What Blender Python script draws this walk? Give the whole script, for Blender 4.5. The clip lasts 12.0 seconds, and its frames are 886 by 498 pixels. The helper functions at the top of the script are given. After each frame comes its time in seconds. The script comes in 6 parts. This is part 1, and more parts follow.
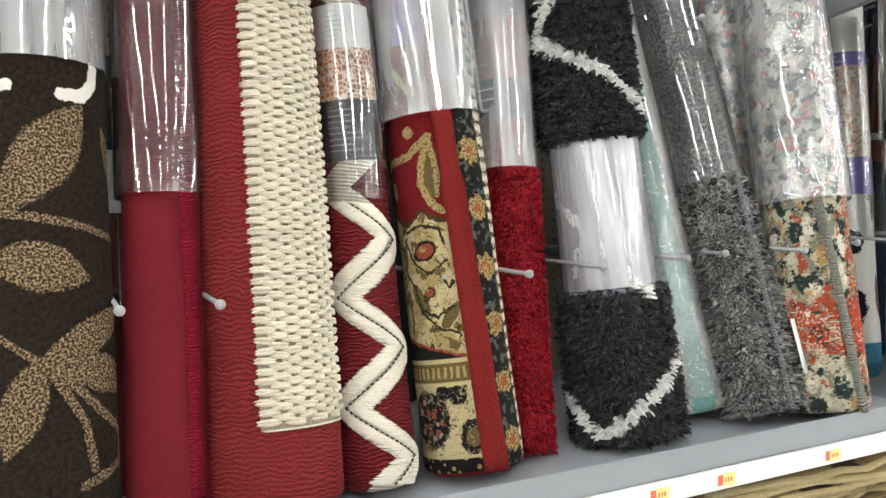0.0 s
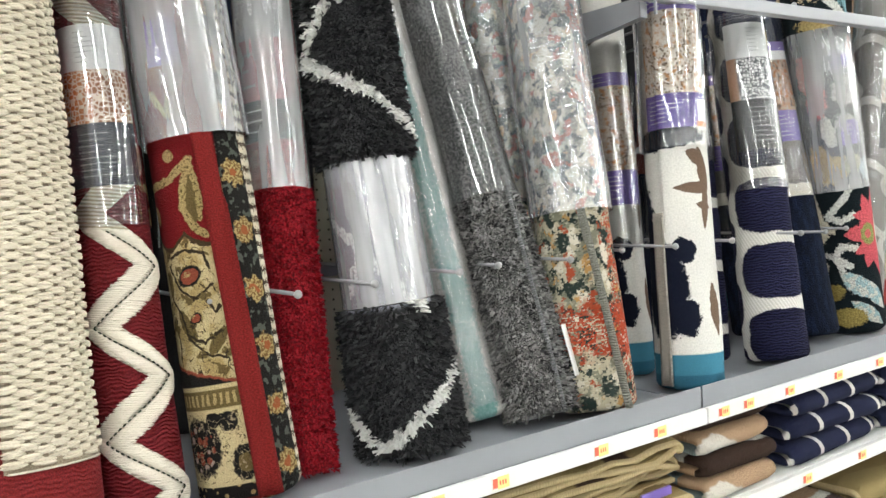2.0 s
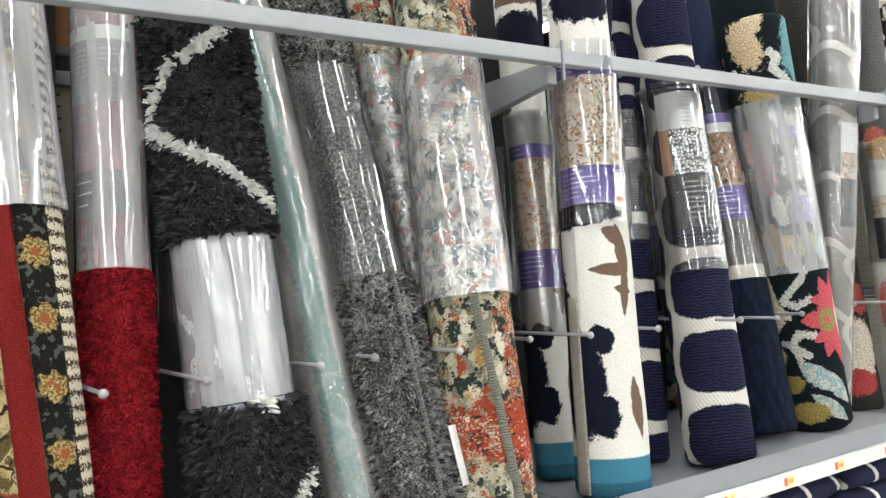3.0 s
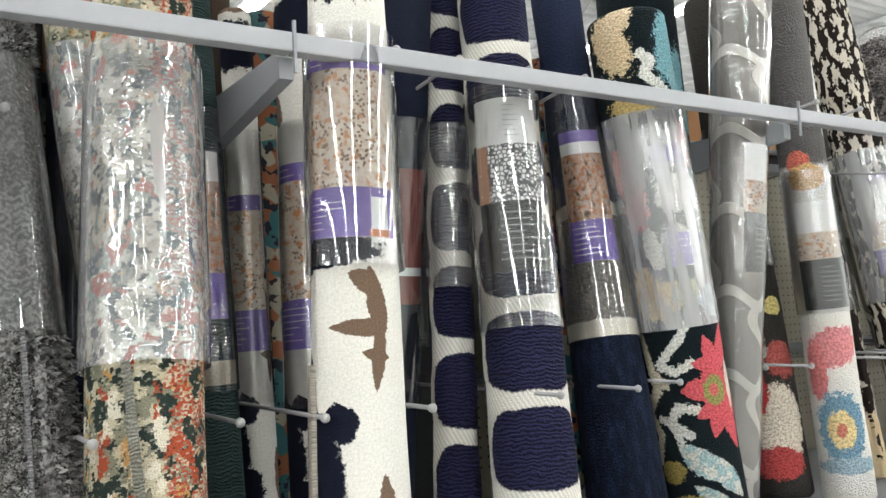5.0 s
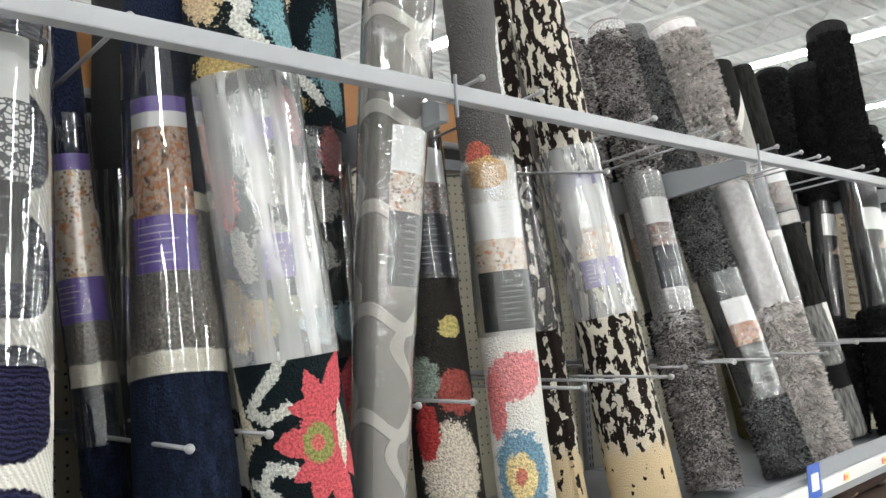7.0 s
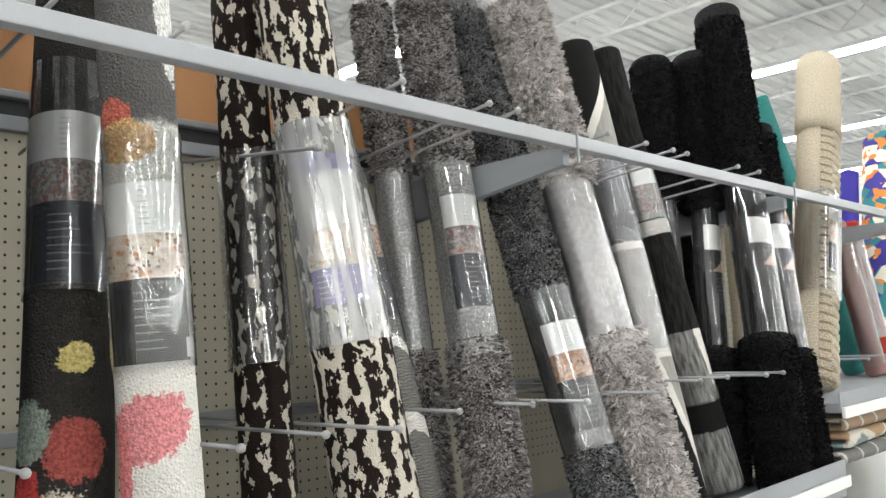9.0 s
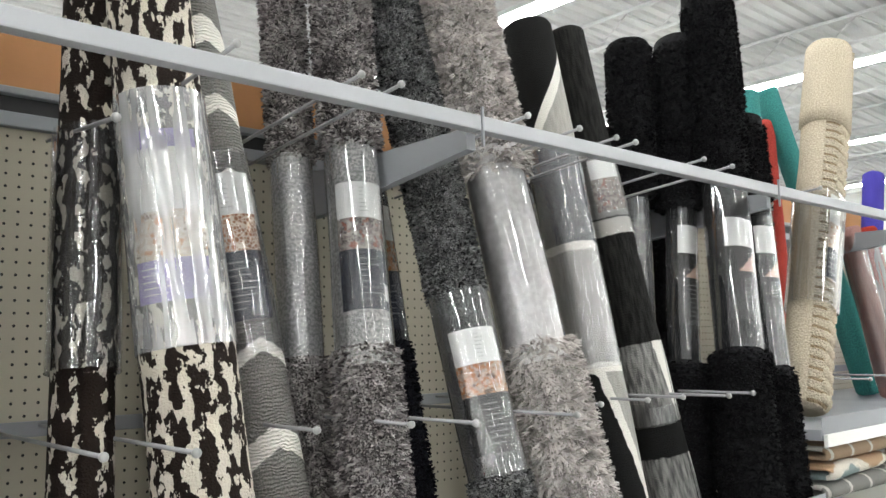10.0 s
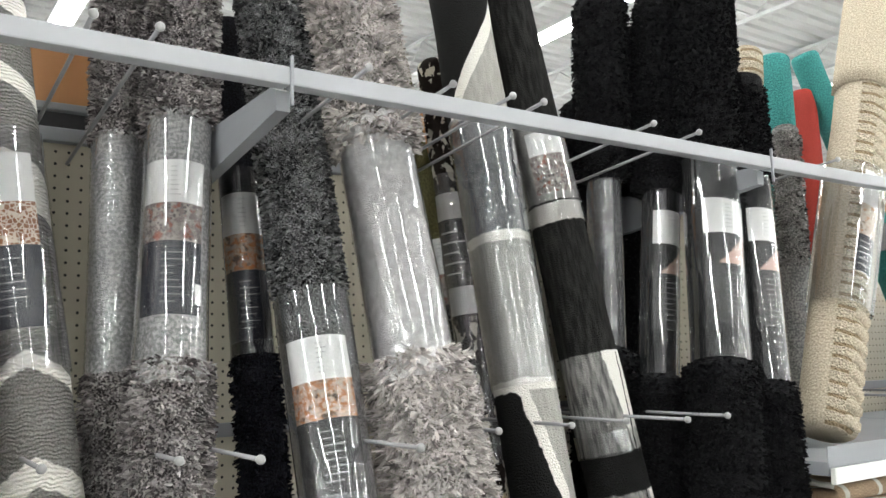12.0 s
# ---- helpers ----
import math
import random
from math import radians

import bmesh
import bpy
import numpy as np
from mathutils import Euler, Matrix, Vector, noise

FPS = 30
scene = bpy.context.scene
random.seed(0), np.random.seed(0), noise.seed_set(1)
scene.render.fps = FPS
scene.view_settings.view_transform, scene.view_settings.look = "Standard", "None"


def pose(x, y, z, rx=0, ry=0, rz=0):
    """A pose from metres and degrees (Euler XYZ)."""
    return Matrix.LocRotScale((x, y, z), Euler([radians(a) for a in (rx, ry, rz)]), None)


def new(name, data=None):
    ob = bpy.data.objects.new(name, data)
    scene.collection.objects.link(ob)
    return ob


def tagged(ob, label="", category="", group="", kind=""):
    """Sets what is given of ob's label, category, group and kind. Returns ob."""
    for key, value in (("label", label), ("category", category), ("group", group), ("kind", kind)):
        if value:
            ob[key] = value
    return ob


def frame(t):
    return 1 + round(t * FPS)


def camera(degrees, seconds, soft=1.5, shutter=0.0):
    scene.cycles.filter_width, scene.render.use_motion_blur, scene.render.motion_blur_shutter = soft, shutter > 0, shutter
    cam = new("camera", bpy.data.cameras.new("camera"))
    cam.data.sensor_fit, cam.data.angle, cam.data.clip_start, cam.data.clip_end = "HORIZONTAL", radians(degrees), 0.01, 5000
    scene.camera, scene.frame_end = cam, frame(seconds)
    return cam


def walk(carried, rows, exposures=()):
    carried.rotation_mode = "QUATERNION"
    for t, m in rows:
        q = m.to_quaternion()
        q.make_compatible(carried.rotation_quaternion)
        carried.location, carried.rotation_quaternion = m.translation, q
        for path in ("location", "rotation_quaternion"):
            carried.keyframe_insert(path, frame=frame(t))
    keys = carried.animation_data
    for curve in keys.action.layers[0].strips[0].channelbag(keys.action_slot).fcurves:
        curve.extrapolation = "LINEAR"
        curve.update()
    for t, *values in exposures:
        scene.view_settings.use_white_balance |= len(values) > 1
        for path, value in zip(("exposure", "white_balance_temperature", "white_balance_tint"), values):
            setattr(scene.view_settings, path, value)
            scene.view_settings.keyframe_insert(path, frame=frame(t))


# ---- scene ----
cam = camera(55.1, 12.0)
EXPOSURE = 0.17
METRES, EYE, TILT, LEAN, TURN = 3.72, 1.35, -4.25, 1.93, -24.93
ROWS = [
    (0.0, 0.0, 0.0, 0.0, -0.0, 0.0, 0.0),
    (0.5, -0.0052, -0.0198, -0.0017, -5.04, 0.1, 1.01),
    (1.0, -0.0034, -0.0256, -0.0001, -8.6, -0.2, 1.63),
    (1.5, 0.0031, -0.0191, -0.0003, -11.32, 0.03, 1.69),
    (2.0, 0.0318, -0.0067, 0.0005, -10.57, 0.9, 2.36),
    (2.5, 0.0738, 0.0095, 0.0024, -9.86, 3.78, 2.03),
    (4.5, 0.2077, 0.1106, 0.0122, -9.15, 8.82, 2.08),
    (5.0, 0.2601, 0.1263, 0.0168, -7.97, 8.94, 1.43),
    (5.5, 0.297, 0.1475, 0.0184, -7.37, 8.75, 1.77),
    (6.0, 0.3329, 0.1782, 0.0205, -11.12, 8.61, 2.82),
    (6.5, 0.3636, 0.1983, 0.0249, -17.17, 8.79, 3.67),
    (8.5, 0.5506, 0.2803, 0.0371, -20.63, 10.18, 2.28),
    (9.0, 0.5903, 0.2977, 0.0358, -20.63, 10.88, 2.38),
    (9.5, 0.6486, 0.3079, 0.0402, -18.76, 11.19, 0.79),
    (10.0, 0.6986, 0.3276, 0.0426, -17.28, 11.04, 0.46),
    (10.5, 0.7385, 0.3628, 0.0452, -15.53, 11.13, 0.53),
    (11.0, 0.7714, 0.3777, 0.0475, -13.12, 11.48, 0.81),
    (11.5, 0.8195, 0.3868, 0.0518, -11.19, 11.56, 0.49),
    (12.0, 0.8537, 0.392, 0.0495, -9.38, 11.94, 0.28),
]
walk(cam, [(t, pose(0, 0, EYE, TILT, LEAN, TURN) @ pose(METRES * x, METRES * y, METRES * z, 90 + pitch, roll, yaw)) for t, x, y, z, yaw, pitch, roll in ROWS],
     [(0.0, EXPOSURE + 0.08), (2.5, EXPOSURE + 0.03), (5.0, EXPOSURE), (6.5, EXPOSURE), (8.5, EXPOSURE - 0.05), (9.5, EXPOSURE - 0.05), (11.0, EXPOSURE + 0.07), (12.0, EXPOSURE + 0.09)])

# ---------------------------------------------------------------- world
world = bpy.data.worlds.new("world")
world.use_nodes = True
world.node_tree.nodes["Background"].inputs[0].default_value = (0.8, 0.9, 1.0, 1)
world.node_tree.nodes["Background"].inputs[1].default_value = 0.05
scene.world = world
LAMP = 46.0        # glow of the ceiling strip lamps


# ---------------------------------------------------------------- material tools
class X:
    """A value in a node tree, with arithmetic."""

    def __init__(self, g, s):
        self.g, self.s = g, s

    def __add__(self, o):
        return self.g.m("ADD", self, o)

    def __radd__(self, o):
        return self + o

    def __sub__(self, o):
        return self.g.m("SUBTRACT", self, o)

    def __rsub__(self, o):
        return self.g.m("SUBTRACT", o, self)

    def __mul__(self, o):
        return self.g.m("MULTIPLY", self, o)

    def __rmul__(self, o):
        return self * o

    def __truediv__(self, o):
        return self.g.m("DIVIDE", self, o)

    def __gt__(self, o):
        return self.g.m("GREATER_THAN", self, o)

    def __lt__(self, o):
        return self.g.m("LESS_THAN", self, o)


class Graph:
    def __init__(self, name):
        self.mat = bpy.data.materials.new(name)
        self.mat.use_nodes = True
        self.t = self.mat.node_tree
        self.bsdf = self.t.nodes["Principled BSDF"]
        uv = self.t.nodes.new("ShaderNodeUVMap")
        sep = self.t.nodes.new("ShaderNodeSeparateXYZ")
        self.t.links.new(uv.outputs[0], sep.inputs[0])
        self.uv = uv.outputs[0]
        self.u, self.v = X(self, sep.outputs[0]), X(self, sep.outputs[1])
        self.ob = self.t.nodes.new("ShaderNodeTexCoord").outputs["Object"]

    def put(self, sock, val):
        if isinstance(val, X):
            self.t.links.new(val.s, sock)
        elif isinstance(val, bpy.types.NodeSocket):
            self.t.links.new(val, sock)
        elif isinstance(val, tuple) and len(val) == 3 and sock.type == "RGBA":
            sock.default_value = (*val, 1)
        else:
            sock.default_value = val

    def m(self, op, a, b=0.0, c=0.0):
        n = self.t.nodes.new("ShaderNodeMath")
        n.operation = op
        self.put(n.inputs[0], a), self.put(n.inputs[1], b), self.put(n.inputs[2], c)
        return X(self, n.outputs[0])

    def vec(self, a, b, c=0.0):
        n = self.t.nodes.new("ShaderNodeCombineXYZ")
        self.put(n.inputs[0], a), self.put(n.inputs[1], b), self.put(n.inputs[2], c)
        return n.outputs[0]

    def noise(self, scale, detail=2.0, at=None, rough=0.5):
        n = self.t.nodes.new("ShaderNodeTexNoise")
        self.put(n.inputs["Vector"], self.uv if at is None else at)
        n.inputs["Scale"].default_value, n.inputs["Detail"].default_value, n.inputs["Roughness"].default_value = scale, detail, rough
        return X(self, n.outputs[0])

    def cells(self, scale, at=None, feature="F1", jitter=1.0):
        n = self.t.nodes.new("ShaderNodeTexVoronoi")
        n.feature = feature
        self.put(n.inputs["Vector"], self.uv if at is None else at)
        n.inputs["Scale"].default_value, n.inputs["Randomness"].default_value = scale, jitter
        return X(self, n.outputs["Distance"]), n.outputs["Color"] if feature == "F1" else None

    def channel(self, col, i):
        n = self.t.nodes.new("ShaderNodeSeparateColor")
        self.put(n.inputs[0], col)
        return X(self, n.outputs[i])

    def mix(self, f, a, b):
        n = self.t.nodes.new("ShaderNodeMix")
        n.data_type = "RGBA"
        self.put(n.inputs[0], f), self.put(n.inputs[6], a), self.put(n.inputs[7], b)
        return n.outputs[2]

    def smooth(self, x, a, b):
        n = self.t.nodes.new("ShaderNodeMapRange")
        n.interpolation_type = "SMOOTHSTEP"
        self.put(n.inputs[0], x)
        n.inputs[1].default_value, n.inputs[2].default_value = a, b
        return X(self, n.outputs[0])

    def sin(self, x):
        return self.m("SINE", x)

    def abs(self, x):
        return self.m("ABSOLUTE", x)

    def frac(self, x):
        return self.m("FRACT", x)

    def hypot(self, a, b):
        return self.m("SQRT", a * a + b * b)

    def ell(self, cu, cv, a, b, deg=0.0, wob=0.0, u=None, v=None):
        """1 inside an ellipse of half axes a, b about (cu, cv), turned by deg; wob: a value that makes its rim uneven."""
        du, dv = (self.u if u is None else u) - cu, (self.v if v is None else v) - cv
        k, s = math.cos(radians(deg)), math.sin(radians(deg))
        p, q = (du * k + dv * s) / a, (dv * k - du * s) / b
        return self.smooth(self.hypot(p, q) + wob, 1.06, 0.94)

    def leaf(self, u0, v0, u1, v1, b, wob=0.0):
        """1 inside a pointed leaf from (u0, v0) to (u1, v1), b half as wide."""
        L = math.hypot(u1 - u0, v1 - v0)
        k, s = (u1 - u0) / L, (v1 - v0) / L
        du, dv = self.u - (u0 + u1) / 2, self.v - (v0 + v1) / 2
        p, q = (du * k + dv * s) / (L / 2), (dv * k - du * s) / b
        return self.smooth(self.abs(q) + p * p + wob, 1.06, 0.94)

    def stroke(self, path, width, wu=0.0, wv=0.0):
        """1 on a soft-cornered line through the points of path."""
        m = None
        for (u0, v0), (u1, v1) in zip(path, path[1:]):
            L = math.hypot(u1 - u0, v1 - v0)
            k, s = (u1 - u0) / L, (v1 - v0) / L
            du, dv = self.u - u0 + wu, self.v - v0 + wv
            along = du * k + dv * s
            over = along - self.m("MINIMUM", self.m("MAXIMUM", along, 0.0), L)
            d = self.hypot(dv * k - du * s, over)
            m = d if m is None else self.m("MINIMUM", m, d)
        return self.smooth(m, width * 1.08, width * 0.88)

    def any(self, *masks):
        m = masks[0]
        for q in masks[1:]:
            m = self.m("MAXIMUM", m, q)
        return m

    def done(self, col, height=None, depth=0.004, rough=0.9, metal=0.0, sheen=0.0, spec=0.12):
        self.put(self.bsdf.inputs["Base Color"], col)
        self.put(self.bsdf.inputs["Roughness"], rough)
        self.bsdf.inputs["Metallic"].default_value = metal
        self.bsdf.inputs["Specular IOR Level"].default_value = spec
        self.bsdf.inputs["Sheen Weight"].default_value = sheen
        if height is not None:
            n = self.t.nodes.new("ShaderNodeBump")
            n.inputs["Strength"].default_value, n.inputs["Distance"].default_value = 1.0, depth
            self.put(n.inputs["Height"], height)
            self.t.links.new(n.outputs[0], self.bsdf.inputs["Normal"])
        return self.mat


def shade(col, k):
    return tuple(c * k for c in col)


def plain(name, col, rough=0.6, metal=0.0, grain=60.0, amount=0.12, depth=0.0005, spec=0.4):
    g = Graph(name)
    n = g.noise(grain, 3, g.ob)
    n2 = g.noise(grain / 14, 3, g.ob)
    c = g.mix(n2, shade(col, 1 - amount), shade(col, 1 + amount))
    return g.done(c, n, depth, g.m("MULTIPLY_ADD", n2, 0.25, rough - 0.12), metal, spec=spec)


def glow(name, col, strength):
    g = Graph(name)
    g.bsdf.inputs["Emission Color"].default_value = (*col, 1)
    g.bsdf.inputs["Emission Strength"].default_value = strength
    return g.done(col)


def film(name, haze=0.1, crumple=0.3, gloss=0.025, tint=(0.95, 0.95, 0.96)):
    """Clear shrink wrap: see-through, glossy, slightly milky, with long creases and crumpled places."""
    g = Graph(name)
    t = g.t
    long = g.noise(1.0, 2, g.vec(g.u * 42, g.v * 2.2))
    cloud = g.noise(1.0, 2, g.vec(g.u * 9 + 3, g.v * 6))
    where = g.smooth(cloud, 0.40, 0.62)
    bend = (g.noise(11, 1) - 0.5) * 0.05
    fine = g.noise(1.0, 1, g.vec((g.u + bend) * 60, (g.v + bend) * 26))
    crease = g.abs(g.noise(1.0, 1, g.vec((g.u + g.v * 0.35) * 34 + 4, (g.v - bend) * 40)) - 0.5) * 2.0
    h = long * 0.16 + (fine * 0.7 + crease) * where * crumple
    bump = t.nodes.new("ShaderNodeBump")
    bump.inputs["Distance"].default_value = 0.012
    g.put(bump.inputs["Height"], h)
    bump.inputs["Strength"].default_value = 0.55
    clear = t.nodes.new("ShaderNodeBsdfTransparent")
    g.put(clear.inputs[0], tint)
    milk = t.nodes.new("ShaderNodeBsdfDiffuse")
    g.put(milk.inputs[0], (0.84, 0.84, 0.86))
    shine = t.nodes.new("ShaderNodeBsdfGlossy")
    g.put(shine.inputs[0], (0.95, 0.95, 0.95))
    shine.inputs["Roughness"].default_value = gloss
    g.put(shine.inputs["Normal"], bump.outputs[0])
    fres = t.nodes.new("ShaderNodeFresnel")
    fres.inputs[0].default_value = 1.6
    g.put(fres.inputs["Normal"], bump.outputs[0])
    a, b = t.nodes.new("ShaderNodeMixShader"), t.nodes.new("ShaderNodeMixShader")
    g.put(a.inputs[0], (long * 0.7 + cloud * 0.3) * haze * 2.0)
    t.links.new(clear.outputs[0], a.inputs[1]), t.links.new(milk.outputs[0], a.inputs[2])
    g.put(b.inputs[0], g.m("MINIMUM", X(g, fres.outputs[0]) * 2.1, 0.9))
    t.links.new(a.outputs[0], b.inputs[1]), t.links.new(shine.outputs[0], b.inputs[2])
    t.links.new(b.outputs[0], t.nodes["Material Output"].inputs[0])
    return g.mat


# ---------------------------------------------------------------- mesh tools
def smooth(me):
    me.polygons.foreach_set("use_smooth", [True] * len(me.polygons))


def mesh(name, verts, faces, mats, uvs=None, soft=True, index=None):
    me = bpy.data.meshes.new(name)
    me.from_pydata(verts, [], faces)
    for mt in (mats if isinstance(mats, (list, tuple)) else [mats]):
        me.materials.append(mt)
    if uvs is not None:
        layer = me.uv_layers.new(name="UVMap")
        loops = np.empty(len(me.loops), dtype=np.int32)
        me.loops.foreach_get("vertex_index", loops)
        layer.data.foreach_set("uv", np.asarray(uvs, dtype=np.float32)[loops].ravel())
    if index is not None:
        me.polygons.foreach_set("material_index", index)
    if soft:
        smooth(me)
    me.update()
    return me


def part(name, me, parent, label=""):
    ob = new(name, me)
    ob.parent = parent
    return tagged(ob, label)


def box_data(lo, hi, bevel=0.0):
    bm = bmesh.new()
    bmesh.ops.create_cube(bm, size=1.0)
    lo, hi = Vector(lo), Vector(hi)
    for v in bm.verts:
        v.co = Vector([(a + b) / 2 + c * (b - a) for a, b, c in zip(lo, hi, v.co)])
    if bevel:
        bmesh.ops.bevel(bm, geom=list(bm.edges), offset=bevel, segments=2, affect="EDGES", profile=0.6)
    return bm


def from_bm(name, bms, mat):
    out = bmesh.new()
    for b in (bms if isinstance(bms, list) else [bms]):
        tmp = bpy.data.meshes.new("tmp")
        b.to_mesh(tmp), b.free()
        out.from_mesh(tmp)
        bpy.data.meshes.remove(tmp)
    me = bpy.data.meshes.new(name)
    out.to_mesh(me), out.free()
    me.materials.append(mat)
    return me


def box(name, lo, hi, mat, bevel=0.0, parent=None):
    ob = new(name, from_bm(name, box_data(lo, hi, bevel), mat))
    ob.parent = parent
    return ob


def rod_data(a, b, r, seg=8):
    a, b = Vector(a), Vector(b)
    bm = bmesh.new()
    bmesh.ops.create_cone(bm, cap_ends=True, segments=seg, radius1=r, radius2=r, depth=(b - a).length)
    m = Matrix.Translation((a + b) / 2) @ (b - a).to_track_quat("Z", "Y").to_matrix().to_4x4()
    bmesh.ops.transform(bm, matrix=m, verts=bm.verts)
    for f in bm.faces:
        f.smooth = True
    return bm


def ball_data(c, r):
    bm = bmesh.new()
    bmesh.ops.create_uvsphere(bm, u_segments=12, v_segments=8, radius=r)
    bmesh.ops.translate(bm, vec=c, verts=bm.verts)
    for f in bm.faces:
        f.smooth = True
    return bm


def empty(name, label, category, at=(0, 0, 0), group="", kind=""):
    ob = new(name)
    ob.location = at
    ob.empty_display_size = 0.05
    return tagged(ob, label, category, group, kind)

# ---------------------------------------------------------------- shared materials
GREY_STEEL = plain("grey_enamel", (0.25, 0.26, 0.28), 0.45, 0.0, 40, 0.06)
BEAM_PAINT = plain("pale_grey_enamel", (0.33, 0.34, 0.36), 0.4, 0.0, 40, 0.05)
WHITE_STRIP = plain("white_plastic_strip", (0.72, 0.72, 0.70), 0.35, 0.0, 30, 0.04)
CHROME = plain("dull_zinc", (0.27, 0.27, 0.28), 0.42, 0.6, 80, 0.1)
BALL = plain("white_plastic_tip", (0.32, 0.32, 0.32), 0.35, 0.0, 60, 0.05)
DARK = plain("black_slot", (0.02, 0.02, 0.022), 0.6)
PEGBOARD = plain("beige_pegboard", (0.45, 0.415, 0.33), 0.55, 0.0, 30, 0.07)
PANEL_TAN = plain("brown_hardboard", (0.42, 0.2, 0.08), 0.6, 0.0, 25, 0.1)
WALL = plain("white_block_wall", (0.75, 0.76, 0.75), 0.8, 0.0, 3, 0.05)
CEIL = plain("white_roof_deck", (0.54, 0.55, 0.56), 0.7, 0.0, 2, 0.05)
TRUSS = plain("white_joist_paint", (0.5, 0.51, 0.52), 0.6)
LAMP_GLOW = glow("lamp_diffuser", (0.985, 1.0, 0.97), LAMP)
FLOOR_G = Graph("floor_tile")
_n = FLOOR_G.noise(3, 4, FLOOR_G.ob)
FLOOR = FLOOR_G.done(FLOOR_G.mix(_n, (0.36, 0.35, 0.33), (0.46, 0.45, 0.43)), _n, 0.001, 0.3)

# ---------------------------------------------------------------- the hall
X0, X1, Y0, Y1, H = -32.0, 34.0, -36.0, 22.0, 6.7
tagged(box("floor", (X0, Y0, -0.1), (X1, Y1, 0.0), FLOOR), "pale vinyl tile shop floor", "floor", kind="structure")
tagged(box("wall_south", (X0, Y0 - 0.2, 0), (X1, Y0, H), WALL), "white painted shop wall", "wall", kind="structure")
tagged(box("wall_north", (X0, Y1, 0), (X1, Y1 + 0.2, H), WALL), "white painted shop wall", "wall", kind="structure")
tagged(box("wall_west", (X0 - 0.2, Y0, 0), (X0, Y1, H), WALL), "white painted shop wall", "wall", kind="structure")
tagged(box("wall_east", (X1, Y0, 0), (X1 + 0.2, Y1, H), WALL), "white painted shop wall", "wall", kind="structure")


def ceiling():
    """Ribbed roof deck as one folded sheet."""
    verts, faces, k = [], [], 0
    y = Y0
    while y < Y1:
        for dy, dz in ((0, 0), (0.10, 0), (0.13, 0.05), (0.22, 0.05), (0.25, 0)):
            verts += [(X0, y + dy, H + dz), (X1, y + dy, H + dz)]
        y += 0.25
    n = len(verts) // 2
    faces = [(2 * i, 2 * i + 1, 2 * i + 3, 2 * i + 2) for i in range(n - 1)]
    b = len(verts)
    verts += [(X0, Y0, H + 0.3), (X1, Y0, H + 0.3), (X1, Y1, H + 0.3), (X0, Y1, H + 0.3)]
    faces.append((b, b + 1, b + 2, b + 3))
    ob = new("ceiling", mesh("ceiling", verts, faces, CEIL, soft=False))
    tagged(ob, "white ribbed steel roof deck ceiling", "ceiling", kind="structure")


ceiling()


def joist(x):
    """An open web roof joist that runs across the hall."""
    top, bot = H - 0.03, H - 0.55
    e = empty("roof_joist", "white painted open web steel roof joist", "roof joist", (x, 0, bot), "roof joists")
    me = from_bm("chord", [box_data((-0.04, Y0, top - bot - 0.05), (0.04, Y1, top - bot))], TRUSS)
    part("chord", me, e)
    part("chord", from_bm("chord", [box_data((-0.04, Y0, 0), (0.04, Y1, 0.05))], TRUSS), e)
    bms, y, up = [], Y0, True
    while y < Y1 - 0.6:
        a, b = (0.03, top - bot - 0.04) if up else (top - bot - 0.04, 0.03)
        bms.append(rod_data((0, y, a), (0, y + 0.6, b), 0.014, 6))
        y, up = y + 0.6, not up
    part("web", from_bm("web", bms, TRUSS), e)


def strip_lamp(x):
    z = H - 0.70
    e = empty("strip_lamp", "long white fluorescent strip lamp under the roof joists", "ceiling lamp", (x, 0, z), "strip lamps")
    rod = from_bm("hanger", rod_data((0, 0, 0.12), (0, 0, 0.75), 0.006, 6), TRUSS)
    for y in range(-33, 22, 9):
        part("hanger", rod, e).location = (0, y, 0)
    part("housing", from_bm("housing", [box_data((-0.17, Y0 + 0.5, 0.03), (0.17, Y1 - 0.5, 0.10), 0.01)], TRUSS), e)
    part("diffuser", from_bm("diffuser", [box_data((-0.09, Y0 + 0.5, -0.03), (0.09, Y1 - 0.5, 0.029), 0.01)], LAMP_GLOW), e, "glowing white diffuser")


for i in range(13):
    joist(-4.2 + 3.05 * i)
for i in range(10):
    strip_lamp(-24.95 + 6.1 * i)

# ---------------------------------------------------------------- the rug rack
DECK, LIP_Y, BACK = 0.872, 1.085, 1.84
SUNK = 0.045         # the decks of two bays lie this much lower behind their front ledge
BAYS = [-2.08, -0.86, 0.36, 1.58, 2.81, 4.03, 5.25, 6.47, 7.69]
BEAM_Y = 1.165


